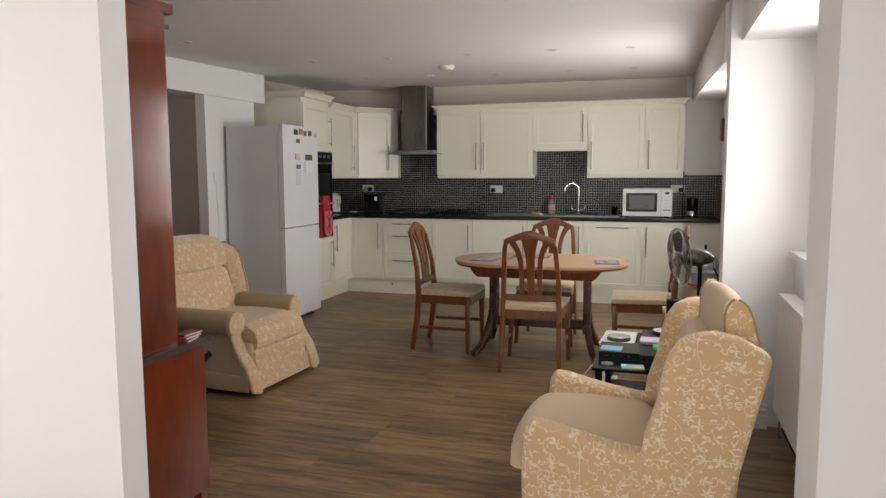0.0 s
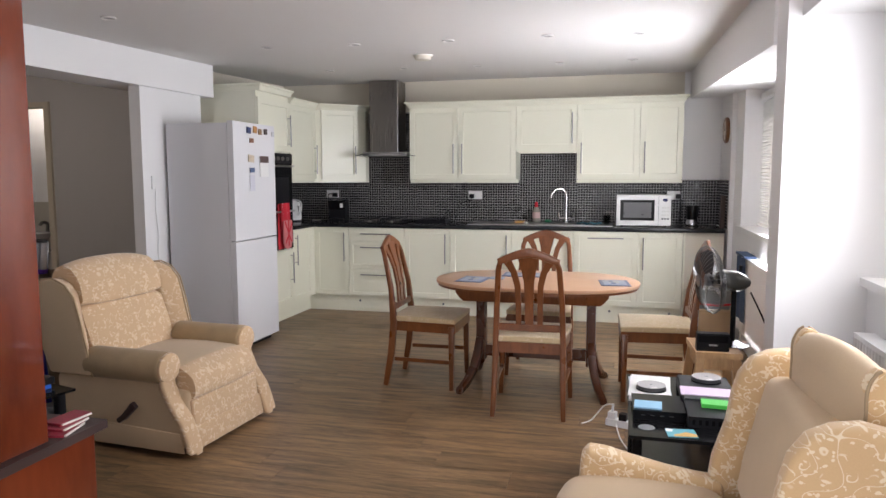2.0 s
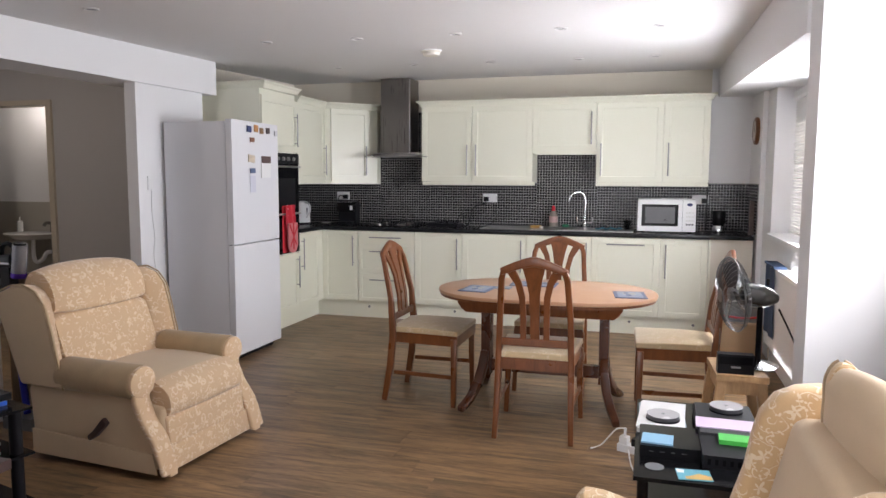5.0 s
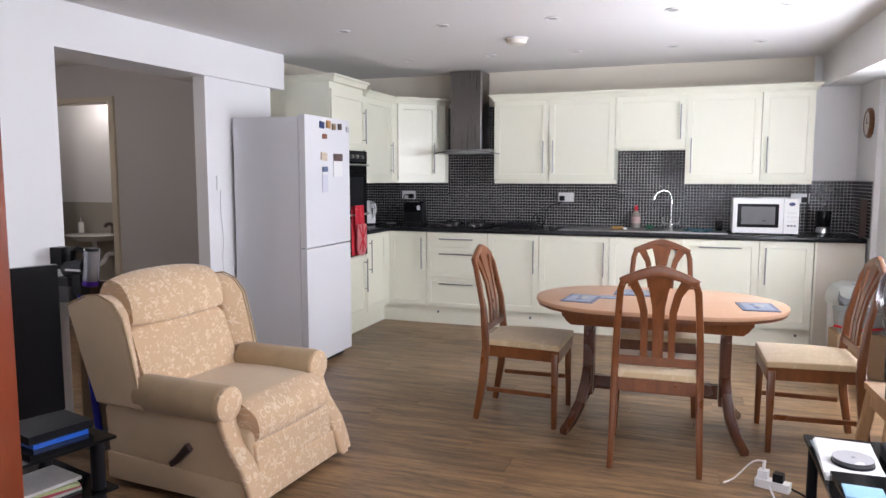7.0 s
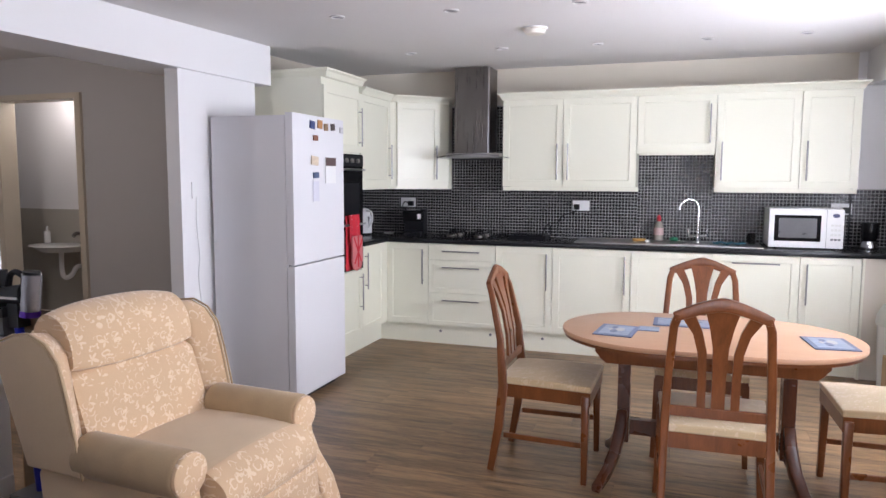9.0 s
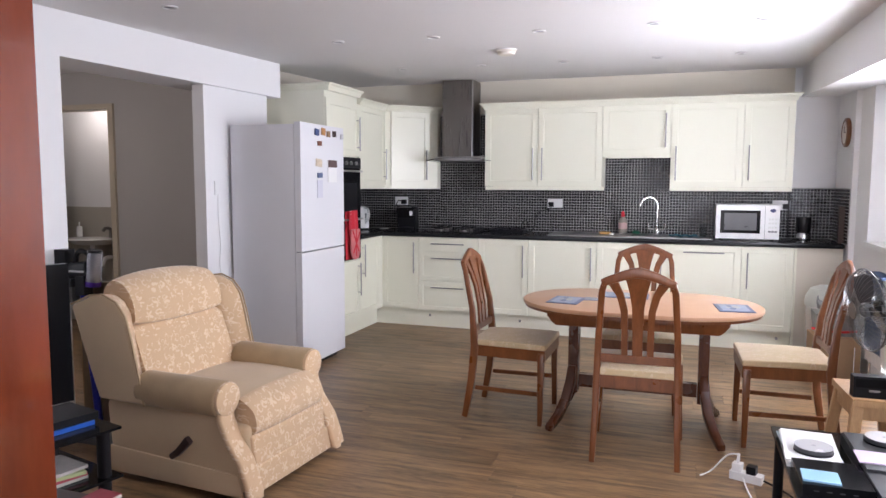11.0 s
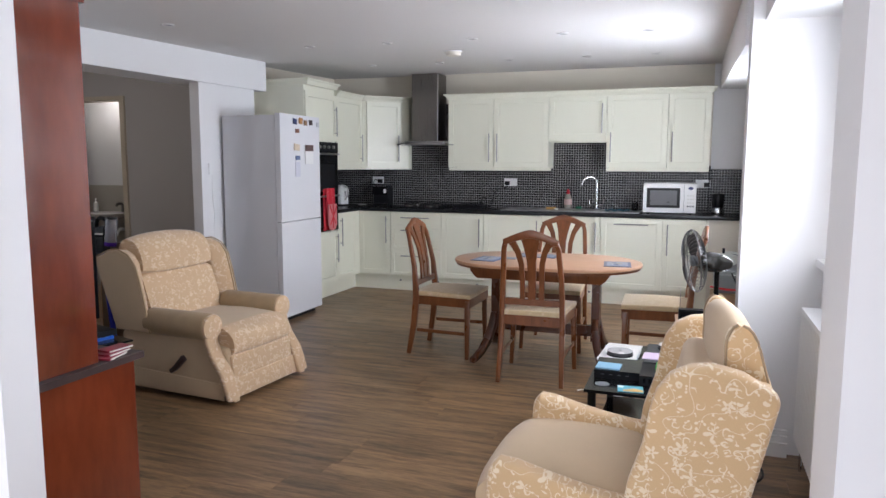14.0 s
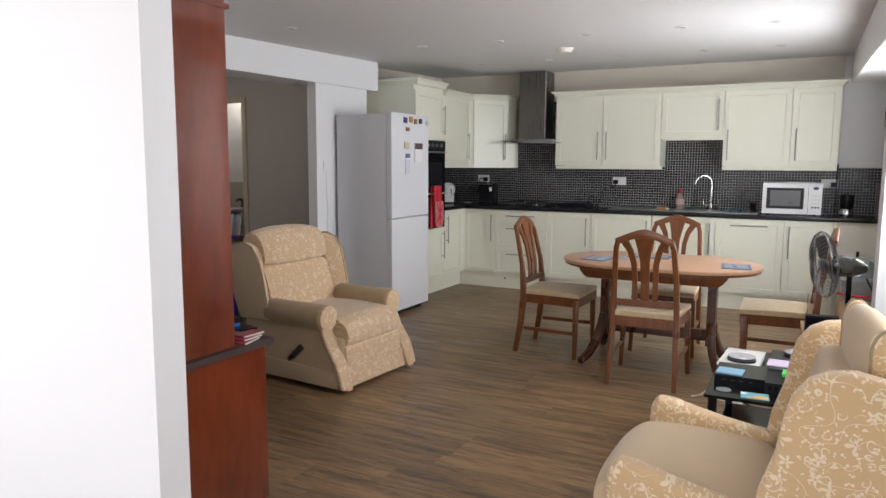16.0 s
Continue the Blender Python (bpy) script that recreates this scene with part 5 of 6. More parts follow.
lathe(bm, [(0, 0), (0.038, 0), (0.041, 0.01), (0.041, 0.11), (0.03, 0.145), (0.016, 0.16), (0, 0.16)], 20)
part("bottle", bm, surf("bottle_plastic", (0.24, 0.22, 0.19), 0.25, var=0.1), bt)
part("label", rod([(0, 0, 0.045), (0, 0, 0.105)], 0.0416, 20), surf("bottle_label", (0.45, 0.30, 0.28), 0.5, var=0.4, scale=40), bt, "pale label with a red mark")
bm = bmesh.new()
lathe(bm, [(0, 0.16), (0.018, 0.16), (0.016, 0.20), (0.008, 0.21), (0, 0.215)], 16)
part("cap", bm, RED, bt, "red cap")
single("sponge", bmbox(-0.05, 0.05, -0.03, 0.03, 0, 0.022, bev=0.006), surf("sponge_yellow", (0.45, 0.26, 0.08), 0.9, var=0.3, fine=200), pose(-0.56, 0.30, WK + 0.009, 0, 0, 12), "yellow scouring sponge beside the sink", "sponge")
bm = disc(0.02, 0.018, 14, 0.005)
single("plug_cup", bm, WHITEPL, pose(-0.49, 0.22, WK + 0.009), "small white cup beside the sponge", "cup")
single("green_scourer", disc(0.035, 0.03, 14, 0.01), surf("green_scourer", (0.01, 0.12, 0.06), 0.9, var=0.4), pose(-0.29, 0.46, WK + 0.007), "round green scourer behind the sink", "scourer")
bm = bmesh.new()
bmesh.ops.create_grid(bm, x_segments=14, y_segments=8, size=0.5)
for q in bm.verts:
    q.co = Vector((q.co.x * 0.24, q.co.y * 0.13, 0.008 + 0.006 * math.sin(q.co.x * 19) + 0.004 * math.cos(q.co.y * 23)))
bmesh.ops.solidify(bm, geom=bm.faces, thickness=0.004)
single("dish_cloth", bm, surf("teal_cloth", (0.03, 0.12, 0.17), 0.9, var=0.2, fine=150, bump=0.3), pose(0.13, 0.30, WK + 0.010), "crumpled teal dish cloth on the drainer", "cloth")
cu = thing("tumbler", pose(0.30, 0.40, WK + 0.007), "dark drinking tumbler beside the microwave", "glass")
bm = bmesh.new()
lathe(bm, [(0, 0), (0.028, 0), (0.034, 0.085), (0.031, 0.085), (0.026, 0.006), (0, 0.006)], 18)
part("cup", bm, SMOKE, cu)
single("spoon_rest", disc(0.05, 0.008, 18, 0.003), CERAMIC, pose(-2.85, 0.42, WK), "small pale saucer on the worktop", "saucer")
single("tile_edge_trim", bmbox(1.008, 1.022, 0.572, 0.589, WK + 0.002, 1.40, bev=0.002), BLACKPL, Matrix(), "black vertical tile edge strip", "trim", kind="structure")
single("knife_block", bmbox(-0.02, 0.02, -0.03, 0.03, 0, 0.30, bev=0.004), surf("dark_board", (0.05, 0.025, 0.018), 0.5), pose(1.345, 0.10, WK), "dark upright board leaning by the wall", "board")

# tea towel and oven glove over the oven handle
tw_ = thing("tea_towel", pose(-2.628, -0.80, 0), "red spotted tea towel hanging from the oven handle", "towel")


def hanging(w, z0, z1, out, folds=2.0, amp=0.006):
    bm = bmesh.new()
    bmesh.ops.create_grid(bm, x_segments=12, y_segments=12, size=0.5)
    for q in bm.verts:
        u, t = q.co.x, q.co.y + 0.5
        q.co = Vector((out + amp * math.sin(u * folds * 6.28 + t) + 0.01 * (1 - t), u * w * (0.9 + 0.1 * (1 - t)), z0 + (z1 - z0) * t))
    bmesh.ops.solidify(bm, geom=bm.faces, thickness=0.006)
    return bm


SPOT = surf("red_spotted_cloth", (0.50, 0.018, 0.035), 0.85, fine=120, bump=0.2)
nn, ll = SPOT.node_tree.nodes, SPOT.node_tree.links
vo, rg, mxs = nn.new("ShaderNodeTexVoronoi"), nn.new("ShaderNodeMapRange"), nn.new("ShaderNodeMix")
tcs = nn.new("ShaderNodeTexCoord")
vo.inputs["Scale"].default_value, vo.inputs["Randomness"].default_value = 32, 0.15
ll.new(tcs.outputs["Object"], vo.inputs[0])
rg.inputs[1].default_value, rg.inputs[2].default_value, rg.inputs[3].default_value, rg.inputs[4].default_value = 0.2, 0.27, 1, 0
ll.new(vo.outputs["Distance"], rg.inputs[0])
mxs.data_type = "RGBA"
mxs.inputs[6].default_value, mxs.inputs[7].default_value = (0.50, 0.018, 0.035, 1), (0.7, 0.55, 0.55, 1)
ll.new(rg.outputs[0], mxs.inputs[0])
ll.new(mxs.outputs[2], nn["Principled BSDF"].inputs["Base Color"])
part("back_fold", hanging(0.24, 0.74, 1.155, -0.01), RED, tw_)
part("front_fold", hanging(0.19, 0.95, 1.16, 0.012), SPOT, tw_, "red cloth with pale spots")
gm = bmesh.new()
prism(gm, [(-0.085, 1.0), (-0.09, 0.80), (-0.06, 0.745), (0.0, 0.73), (0.06, 0.745), (0.09, 0.80), (0.085, 1.0)], "x", 0.03, 0.045)
bevel(gm, 0.006, 2, 50)
part("oven_glove", gm, surf("pink_cloth", (0.55, 0.16, 0.17), 0.85, var=0.3, scale=30, fine=120, bump=0.2), tw_, "pale oven glove end with red stripes")
for k, (ya, za, yb, zb) in enumerate(((-0.07, 0.99, 0.05, 0.80), (0.07, 0.97, -0.06, 0.79), (0.0, 1.0, 0.0, 0.76))):
    part("stripe", rod([(0.047, ya, za), (0.047, yb, zb)], 0.006, 6), RED, tw_)

# fridge magnets, notes and papers on the fridge
MAGC = [(0.03, 0.05, 0.16), (0.45, 0.22, 0.08), (0.25, 0.15, 0.08), (0.05, 0.03, 0.03), (0.55, 0.55, 0.58), (0.20, 0.08, 0.05), (0.62, 0.52, 0.40), (0.10, 0.14, 0.25)]
mags = [(-0.125, 1.775, 0.030, 0.036, 0), (-0.025, 1.785, 0.028, 0.040, 1), (0.055, 1.772, 0.025, 0.034, 2), (0.15, 1.778, 0.026, 0.034, 3), (0.275, 1.765, 0.022, 0.030, 4), (-0.085, 1.695, 0.030, 0.026, 5), (-0.10, 1.55, 0.044, 0.042, 6), (-0.085, 1.458, 0.036, 0.028, 7)]
for x_, z_, w_, h_, k in mags:
    m_ = surf("magnet_paint", MAGC[k], 0.45, var=0.5, scale=45)
    single("fridge_magnet", bmbox(-w_, w_, -0.006, 0.0, -h_ / 1.5, h_ / 1.5, bev=0.002), m_, pose(-2.4705, -1.56 + x_, z_, 0, 0, 90) @ pose(0, 0, 0, 0, random.uniform(-8, 8)), "small picture magnet on the fridge door", "magnet", "fridge magnets")
pd = thing("note_pad", pose(-2.4705, -1.45, 1.49, 0, 0, 90), "white notepad with a photo strip on the fridge door", "notepad")
part("sheet", bmbox(-0.07, 0.07, -0.006, 0, -0.085, 0.085, bev=0.001), WHITEPL, pd)
part("photo", bmbox(-0.07, 0.07, -0.0085, -0.0065, 0.03, 0.085), surf("photo_strip", (0.09, 0.05, 0.05), 0.4, var=0.7, scale=30), pd, smooth=0)
single("fridge_note", bmbox(-0.04, 0.04, -0.003, 0, -0.065, 0.065), surf("note_paper", (0.62, 0.62, 0.70), 0.7, var=0.08), pose(-2.4705, -1.645, 1.355, 0, 0, 90), "small white note on the fridge door", "note", smooth=0)
tt = thing("paper_pile", pose(-2.78, -1.55, 1.821), "loose papers lying on the fridge top", "papers")
for k in range(3):
    part("sheet", bmbox(-0.12, 0.1, -0.14, 0.12, k * 0.006, k * 0.006 + 0.005), WHITEPL if k != 1 else CARD, tt, smooth=0, at=pose(0.02 * k, 0, 0, 0, 0, 9 * k))

# wall clock on the east wall
ck = thing("wall_clock", pose(1.38, 0.19, 1.825, 0, -90), "round wall clock with a brown wooden rim", "clock")
bm = bmesh.new()
lathe(bm, [(0.088, 0), (0.115, 0), (0.12, 0.012), (0.115, 0.028), (0.100, 0.034), (0.089, 0.028)], 32)
part("rim", bm, CHERRY, ck)
part("face", disc(0.090, 0.030, 32), PALECLOTH, ck, "cream clock face")
part("hand", bmbox(-0.004, 0.05, -0.004, 0.004, 0.031, 0.033), BLACKPL, ck, smooth=0)
part("hand", bmbox(-0.003, 0.003, -0.06, 0.004, 0.033, 0.035), BLACKPL, ck, smooth=0)

# ceiling fittings
def ceil_z(y):
    return CEIL_Z + SLOPE * y


TILT = math.degrees(math.atan(SLOPE))
sp = thing("recessed_spotlight", pose(-2.23, -0.58, ceil_z(-0.58), TILT), "white recessed ceiling spotlight, switched off", "spotlight", "ceiling spotlights")
bm = bmesh.new()
lathe(bm, [(0.029, 0.0), (0.043, -0.001), (0.044, -0.006), (0.036, -0.009), (0.029, -0.003)], 24)
part("rim", bm, CEIL, sp)
part("lamp", disc(0.030, 0.003), GREYPL, sp, at=pose(0, 0, -0.004))
for x_, y_ in ((-1.52, -0.56), (-0.84, -0.51), (-0.11, -0.48), (0.50, -0.48), (-2.12, -2.0), (-1.46, -1.94), (-0.77, -1.91), (-0.08, -1.90), (0.52, -1.82), (-2.46, -3.25)):
    copy_thing(sp, pose(x_, y_, ceil_z(y_), TILT))
sa = thing("smoke_alarm", pose(-1.135, -1.27, ceil_z(-1.27), TILT), "round white smoke alarm on the ceiling", "smoke alarm")
bm = bmesh.new()
lathe(bm, [(0, 0), (0.075, 0), (0.077, -0.012), (0.068, -0.016), (0.062, -0.036), (0.05, -0.042), (0, -0.044)], 28)
part("body", bm, surf("aged_white_plastic", (0.74, 0.70, 0.62), 0.4, var=0.03), sa)
part("base", disc(0.08, 0.006, 28), WHITEPL, sa, at=pose(0, 0, -0.0062))

# placemats on the table
def placemat(x, y, rz, w=0.125, h=0.10):
    p = thing("placemat", pose(x, y, 0.7285, 0, 0, rz), "blue patterned placemat on the dining table", "placemat", "placemats")
    part("mat", bmbox(-w, w, -h, h, 0, 0.004, bev=0.001), MATEDGE, p)
    part("picture", bmbox(-w + 0.02, w - 0.02, -h + 0.02, h - 0.02, 0.0041, 0.0052), MATPIC, p, "blue printed picture", smooth=0)
    for k, (mx_, my_, mr_) in enumerate(((-0.25, 0.1, 0.024), (0.12, -0.15, 0.030), (0.42, 0.2, 0.018), (0.05, 0.35, 0.014))):
        part("motif", disc(mr_, 0.0008, 10), (MATEDGE, CERAMIC)[k % 2], p, at=pose(mx_ * w, my_ * h, 0.0053) @ Matrix.Diagonal((1.3, 0.7, 1, 1)))


MATPIC = surf("mat_picture", (0.24, 0.29, 0.39), 0.45, var=0.6, scale=22, fine=60)
MATEDGE = surf("mat_border", (0.12, 0.15, 0.24), 0.5, var=0.15)
placemat(-0.50, -2.33, 84, 0.125, 0.088)
placemat(0.40, -2.29, 96, 0.12, 0.09)
placemat(-0.20, -2.04, 0, 0.145, 0.10)
single("coaster", bmbox(-0.048, 0.048, -0.048, 0.048, 0, 0.004, bev=0.001), MATPIC, pose(-0.36, -2.24, 0.7285), "blue coaster on the table", "coaster")

# bin, box and clutter in the kitchen corner
bn = thing("waste_bin", pose(1.21, -0.20, 0), "pale swing-lid waste bin in the corner", "bin")
bm = bmesh.new()
lathe(bm, [(0, 0), (0.12, 0), (0.14, 0.45), (0.145, 0.46), (0, 0.46)], 28)
part("body", bm, CERAMIC, bn)
bm = bmesh.new()
lathe(bm, [(0.147, 0.45), (0.15, 0.47), (0.145, 0.52), (0.11, 0.585), (0.05, 0.61), (0, 0.615)], 28)
part("lid", bm, surf("bin_lid", (0.55, 0.57, 0.53), 0.3, var=0.04), bn)
fl = bmesh.new()
lathe(fl, [(0.10, 0.0), (0.112, 0.01), (0.10, 0.05), (0, 0.06)], 24)
part("flap", fl, GREYPL, bn, at=pose(0.02, -0.085, 0.49, 58))
cb = thing("cardboard_box", pose(1.20, -0.62, 0, 0, 0, 2), "brown cardboard box on the floor", "box")
part("carton", bmbox(-0.15, 0.15, -0.14, 0.14, 0, 0.30, bev=0.003), CARD, cb)
part("flap", bmbox(-0.15, 0.15, -0.14, 0.0, 0.302, 0.305), CARD, cb, smooth=0)
part("flap", bmbox(-0.15, 0.15, 0.002, 0.14, 0.302, 0.305), CARD, cb, smooth=0)
tr = thing("plastic_tub", pose(1.20, -0.60, 0.306), "grey plastic tub with a red handle on the box", "tub")
bm = bmesh.new()
v = box(bm, -0.12, 0.12, -0.10, 0.10, 0, 0.16)
for q in v:
    if q.co.z > 0.1:
        q.co.x *= 1.15
        q.co.y *= 1.15
bevel(bm, 0.02, 3)
part("tub", bm, surf("tub_grey", (0.20, 0.22, 0.22), 0.35, var=0.06), tr)
part("handle", rod(curve([(-0.16, -0.10, 0.05), (0, -0.15, 0.04), (0.15, -0.12, 0.05)]), 0.009), surf("red_plastic", (0.55, 0.015, 0.02), 0.35), tr, "red plastic handle")

# ---- radiators ----
def radiator(y_far, y_near, x, z0, z1, label):
    L = y_far - y_near
    r = thing("radiator", pose(x, (y_far + y_near) / 2, z0), label, "radiator", "white panel radiators")
    H = z1 - z0
    n = int(L / 0.033)
    pts = []
    for k in range(n):
        y = -L / 2 + k * L / n
        p = L / n
        pts += [(0.006, y), (0.006, y + p * 0.35), (0.0, y + p * 0.5), (0.0, y + p * 0.85)]
    bm = bmesh.new()
    prism(bm, pts + [(0.02, L / 2), (0.02, -L / 2)], "z", 0.02, H - 0.02)
    part("panel", bm, WHITEPL, r, smooth=20)
    part("top_grille", bmbox(-0.002, 0.075, -L / 2, L / 2, H - 0.02, H, bev=0.003), WHITEPL, r)
    for s in (-1, 1):
        part("side_cover", bmbox(0.0, 0.072, s * (L / 2 + 0.003) - 0.003, s * (L / 2 + 0.003) + 0.003, 0.01, H - 0.021), WHITEPL, r, smooth=0)
    part("back_panel", bmbox(0.055, 0.07, -L / 2 + 0.01, L / 2 - 0.01, 0.02, H - 0.02), WHITEPL, r, smooth=0)
    part("valve", disc(0.016, 0.07, 12, 0.004), WHITEPL, r, at=pose(0.04, L / 2 + 0.04, -0.02))
    part("pipe", rod([(0.04, L / 2 + 0.04, -z0), (0.04, L / 2 + 0.04, -0.02)], 0.0075), CHROME, r)
    return r


radiator(-0.95, -2.75, 1.335, 0.20, 0.80, "white panel radiator under the kitchen window")
radiator(-3.72, -5.15, 1.345, 0.15, 0.775, "white ribbed panel radiator under the window sill")
bt_ = thing("bath_towel", pose(1.325, -1.15, 0), "dark blue towel hung over the radiator", "towel")
part("front_drop", hanging(0.42, 0.32, 0.80, -0.008), BLUECL, bt_)
part("top_fold", bmbox(-0.012, 0.07, -0.20, 0.20, 0.802, 0.818, bev=0.006), BLUECL, bt_)
sk2 = thing("skirting_pipe_box", pose(0, 0, 0), "white stepped pipe boxing along the pier's foot", "skirting", kind="structure")
for k, (dy, z0, z1) in enumerate(((0.05, 0.0, 0.07), (0.035, 0.07, 0.10), (0.02, 0.10, 0.125))):
    part("moulding", bmbox(1.096, 1.345, -3.491 - dy, -3.491, z0, z1, bev=0.006), WALL, sk2)
single("skirting_west", bmbox(-3.058, -3.044, -5.75, -3.41, 0, 0.10, bev=0.004), WALL, Matrix(), "white skirting board under the television wall", "skirting", kind="structure")

# ---- living room things ----
st = thing("side_table", pose(0.685, -3.855, 0), "low black glass side table between armchair and stool", "side table")
part("glass_top", bmbox(-0.215, 0.215, -0.41, 0.41, 0.455, 0.468, bev=0.005), GLOSSBLK, st)
part("lower_shelf", bmbox(-0.195, 0.195, -0.39, 0.39, 0.18, 0.19, bev=0.003), GLOSSBLK, st)
for sx in (-1, 1):
    for sy in (-1, 1):
        part("leg", rod([(sx * 0.185, sy * 0.375, 0), (sx * 0.185, sy * 0.375, 0.455)], 0.018, 14), BLACKPL, st)
TT = 0.4685
d1 = thing("disc_player", pose(0.585, -3.93, TT, 0, 0, 1), "black disc player on the side table", "disc player")
part("case", bmbox(-0.10, 0.10, -0.15, 0.065, 0, 0.036, bev=0.006, seg=3), GLOSSBLK, d1)
part("display", bmbox(-0.08, 0.08, -0.152, -0.1495, 0.010, 0.028), GLOSSBLK, d1, smooth=0)
for k in range(4):
    part("button", bmbox(-0.07 + k * 0.035, -0.055 + k * 0.035, -0.153, -0.1515, 0.017, 0.020), DARKGREY, d1, smooth=0)
single("blue_booklet", bmbox(-0.052, 0.052, -0.045, 0.045, 0, 0.006, bev=0.001), surf("booklet_blue", (0.22, 0.42, 0.58), 0.5, var=0.1), pose(0.545, -4.02, TT + 0.037, 0, 0, -3), "pale blue booklet on the disc player", "booklet")
pp = thing("paper_stack", pose(0.565, -3.70, TT, 0, 0, -2), "stack of white papers on the side table", "papers")
for k in range(5):
    part("sheet", bmbox(-0.085, 0.085, -0.16, 0.16, k * 0.005, k * 0.005 + 0.0047), WHITEPL if k != 2 else surf("card_blue", (0.30, 0.38, 0.42), 0.6), pp, smooth=0, at=pose(0, 0, 0, 0, 0, random.uniform(-4, 4)))


def spindle(m, label):
    s = thing("disc_spindle", m, label, "disc spindle", "disc spindles")
    part("tray", disc(0.062, 0.006, 28), BLACKPL, s)
    part("discs", disc(0.060, 0.012, 32), surf("disc_edge", (0.06, 0.06, 0.065), 0.3, 0.2, var=0.1), s, at=pose(0, 0, 0.007))
    part("post", disc(0.007, 0.0145, 12), GREYPL, s, at=pose(0, 0, 0.007))
    part("top_disc", disc(0.060, 0.0012, 32), surf("disc_silver", (0.50, 0.50, 0.52), 0.25, 0.1, var=0.1, bump=0), s, at=pose(0, 0, 0.0195))


spindle(pose(0.568, -3.755, TT + 0.0255), "round spindle of silver discs on the papers")
d2 = thing("printer", pose(0.79, -3.83, TT, 0, 0, 0), "black box-shaped printer on the side table", "printer")
part("case", bmbox(-0.105, 0.105, -0.30, 0.26, 0, 0.042, bev=0.008), BLACKPL, d2)
part("lid", bmbox(-0.10, 0.10, -0.10, 0.25, 0.0425, 0.049, bev=0.003), DARKGREY, d2)
for k in range(8):
    part("vent_slot", bmbox(-0.09 + k * 0.023, -0.08 + k * 0.023, -0.302, -0.299, 0.012, 0.03), GLOSSBLK, d2, smooth=0)
spindle(pose(0.80, -3.66, TT + 0.0495), "round spindle of grey discs on the printer")
single("lilac_sheet", bmbox(-0.10, 0.10, -0.055, 0.055, 0, 0.004), surf("lilac_paper", (0.58, 0.47, 0.62), 0.7, var=0.04), pose(0.78, -3.83, TT + 0.0495, 0, 0, -2), "lilac paper sheet on the printer", "paper", smooth=0)
single("green_case", bmbox(-0.075, 0.075, -0.035, 0.035, 0, 0.015, bev=0.003), surf("green_plastic", (0.05, 0.42, 0.06), 0.45, var=0.05), pose(0.82, -3.985, TT + 0.043, 0, 0, -2), "bright green case on the printer", "case")
pc = thing("postcard", pose(0.655, -4.205, TT, 0, 0, 6), "colourful beach postcard on the side table", "postcard")
part("card", bmbox(-0.052, 0.052, -0.04, 0.04, 0, 0.003), surf("card_sky", (0.10, 0.36, 0.46), 0.4, var=0.2), pc, smooth=0)
bm = bmesh.new()
prism(bm, [(-0.03, -0.037), (0.05, -0.037), (0.05, -0.012), (0.015, 0.006), (-0.01, -0.012), (-0.03, -0.02)], "z", 0.0032, 0.0045)
part("sand", bm, surf("card_sand", (0.62, 0.36, 0.10), 0.4, var=0.3, scale=30), pc, smooth=0)
bm = bmesh.new()
prism(bm, [(-0.05, 0.01), (-0.03, 0.008), (-0.025, 0.03), (-0.05, 0.037)], "z", 0.0032, 0.0042)
part("cloud", bm, WHITEPL, pc, smooth=0)
single("glass_mark", disc(0.03, 0.002, 20), GREYPL, pose(0.535, -4.17, TT), "grey coaster disc on the side table", "coaster")

ex = thing("extension_lead", pose(0.45, -2.85, 0, 0, 0, -20), "white extension block with plugs on the floor", "extension lead")
part("block", bmbox(-0.075, 0.07, -0.026, 0.026, 0, 0.038, bev=0.008), WHITEPL, ex)
for k, mt in enumerate((WHITEPL, BLACKPL)):
    part("plug", bmbox(-0.066 + k * 0.065, -0.024 + k * 0.065, -0.020, 0.022, 0.0385, 0.076, bev=0.008), mt, ex)
part("plug_neck", rod([(-0.045, 0, 0.0755), (-0.043, 0.005, 0.12)], 0.007), WHITEPL, ex)
single("white_cable", rod(curve([(0.405, -2.84, 0.12), (0.36, -2.82, 0.10), (0.29, -2.80, 0.006), (0.24, -2.87, 0.006)]), 0.004), WHITEPL, Matrix(), "thin white cable on the floor", "cable")
single("white_cable", rod(curve([(0.43, -2.88, 0.02), (0.45, -3.05, 0.006), (0.50, -3.25, 0.006), (0.56, -3.50, 0.006)]), 0.004), WHITEPL, Matrix(), "thin white cable running under the side table", "cable")
single("black_cable", rod(curve([(0.52, -2.88, 0.02), (0.62, -2.98, 0.006), (0.70, -3.2, 0.006), (0.75, -3.5, 0.006)]), 0.005), BLACKPL, Matrix(), "black cable on the floor", "cable")
single("floor_cable", rod(curve([(1.12, -3.60, 0.006), (1.20, -3.66, 0.006), (1.22, -3.80, 0.006), (1.17, -3.90, 0.006), (1.08, -3.93, 0.006)]), 0.006), BLACKPL, Matrix(), "black cable looping beside the pier", "cable")

# stool with radio and fan
so = thing("stool", pose(0.915, -2.955, 0, 0, 0, 3), "plain pine stool used as a small table", "stool")
part("seat", bmbox(-0.112, 0.112, -0.168, 0.168, 0.485, 0.515, bev=0.006), PINE, so)
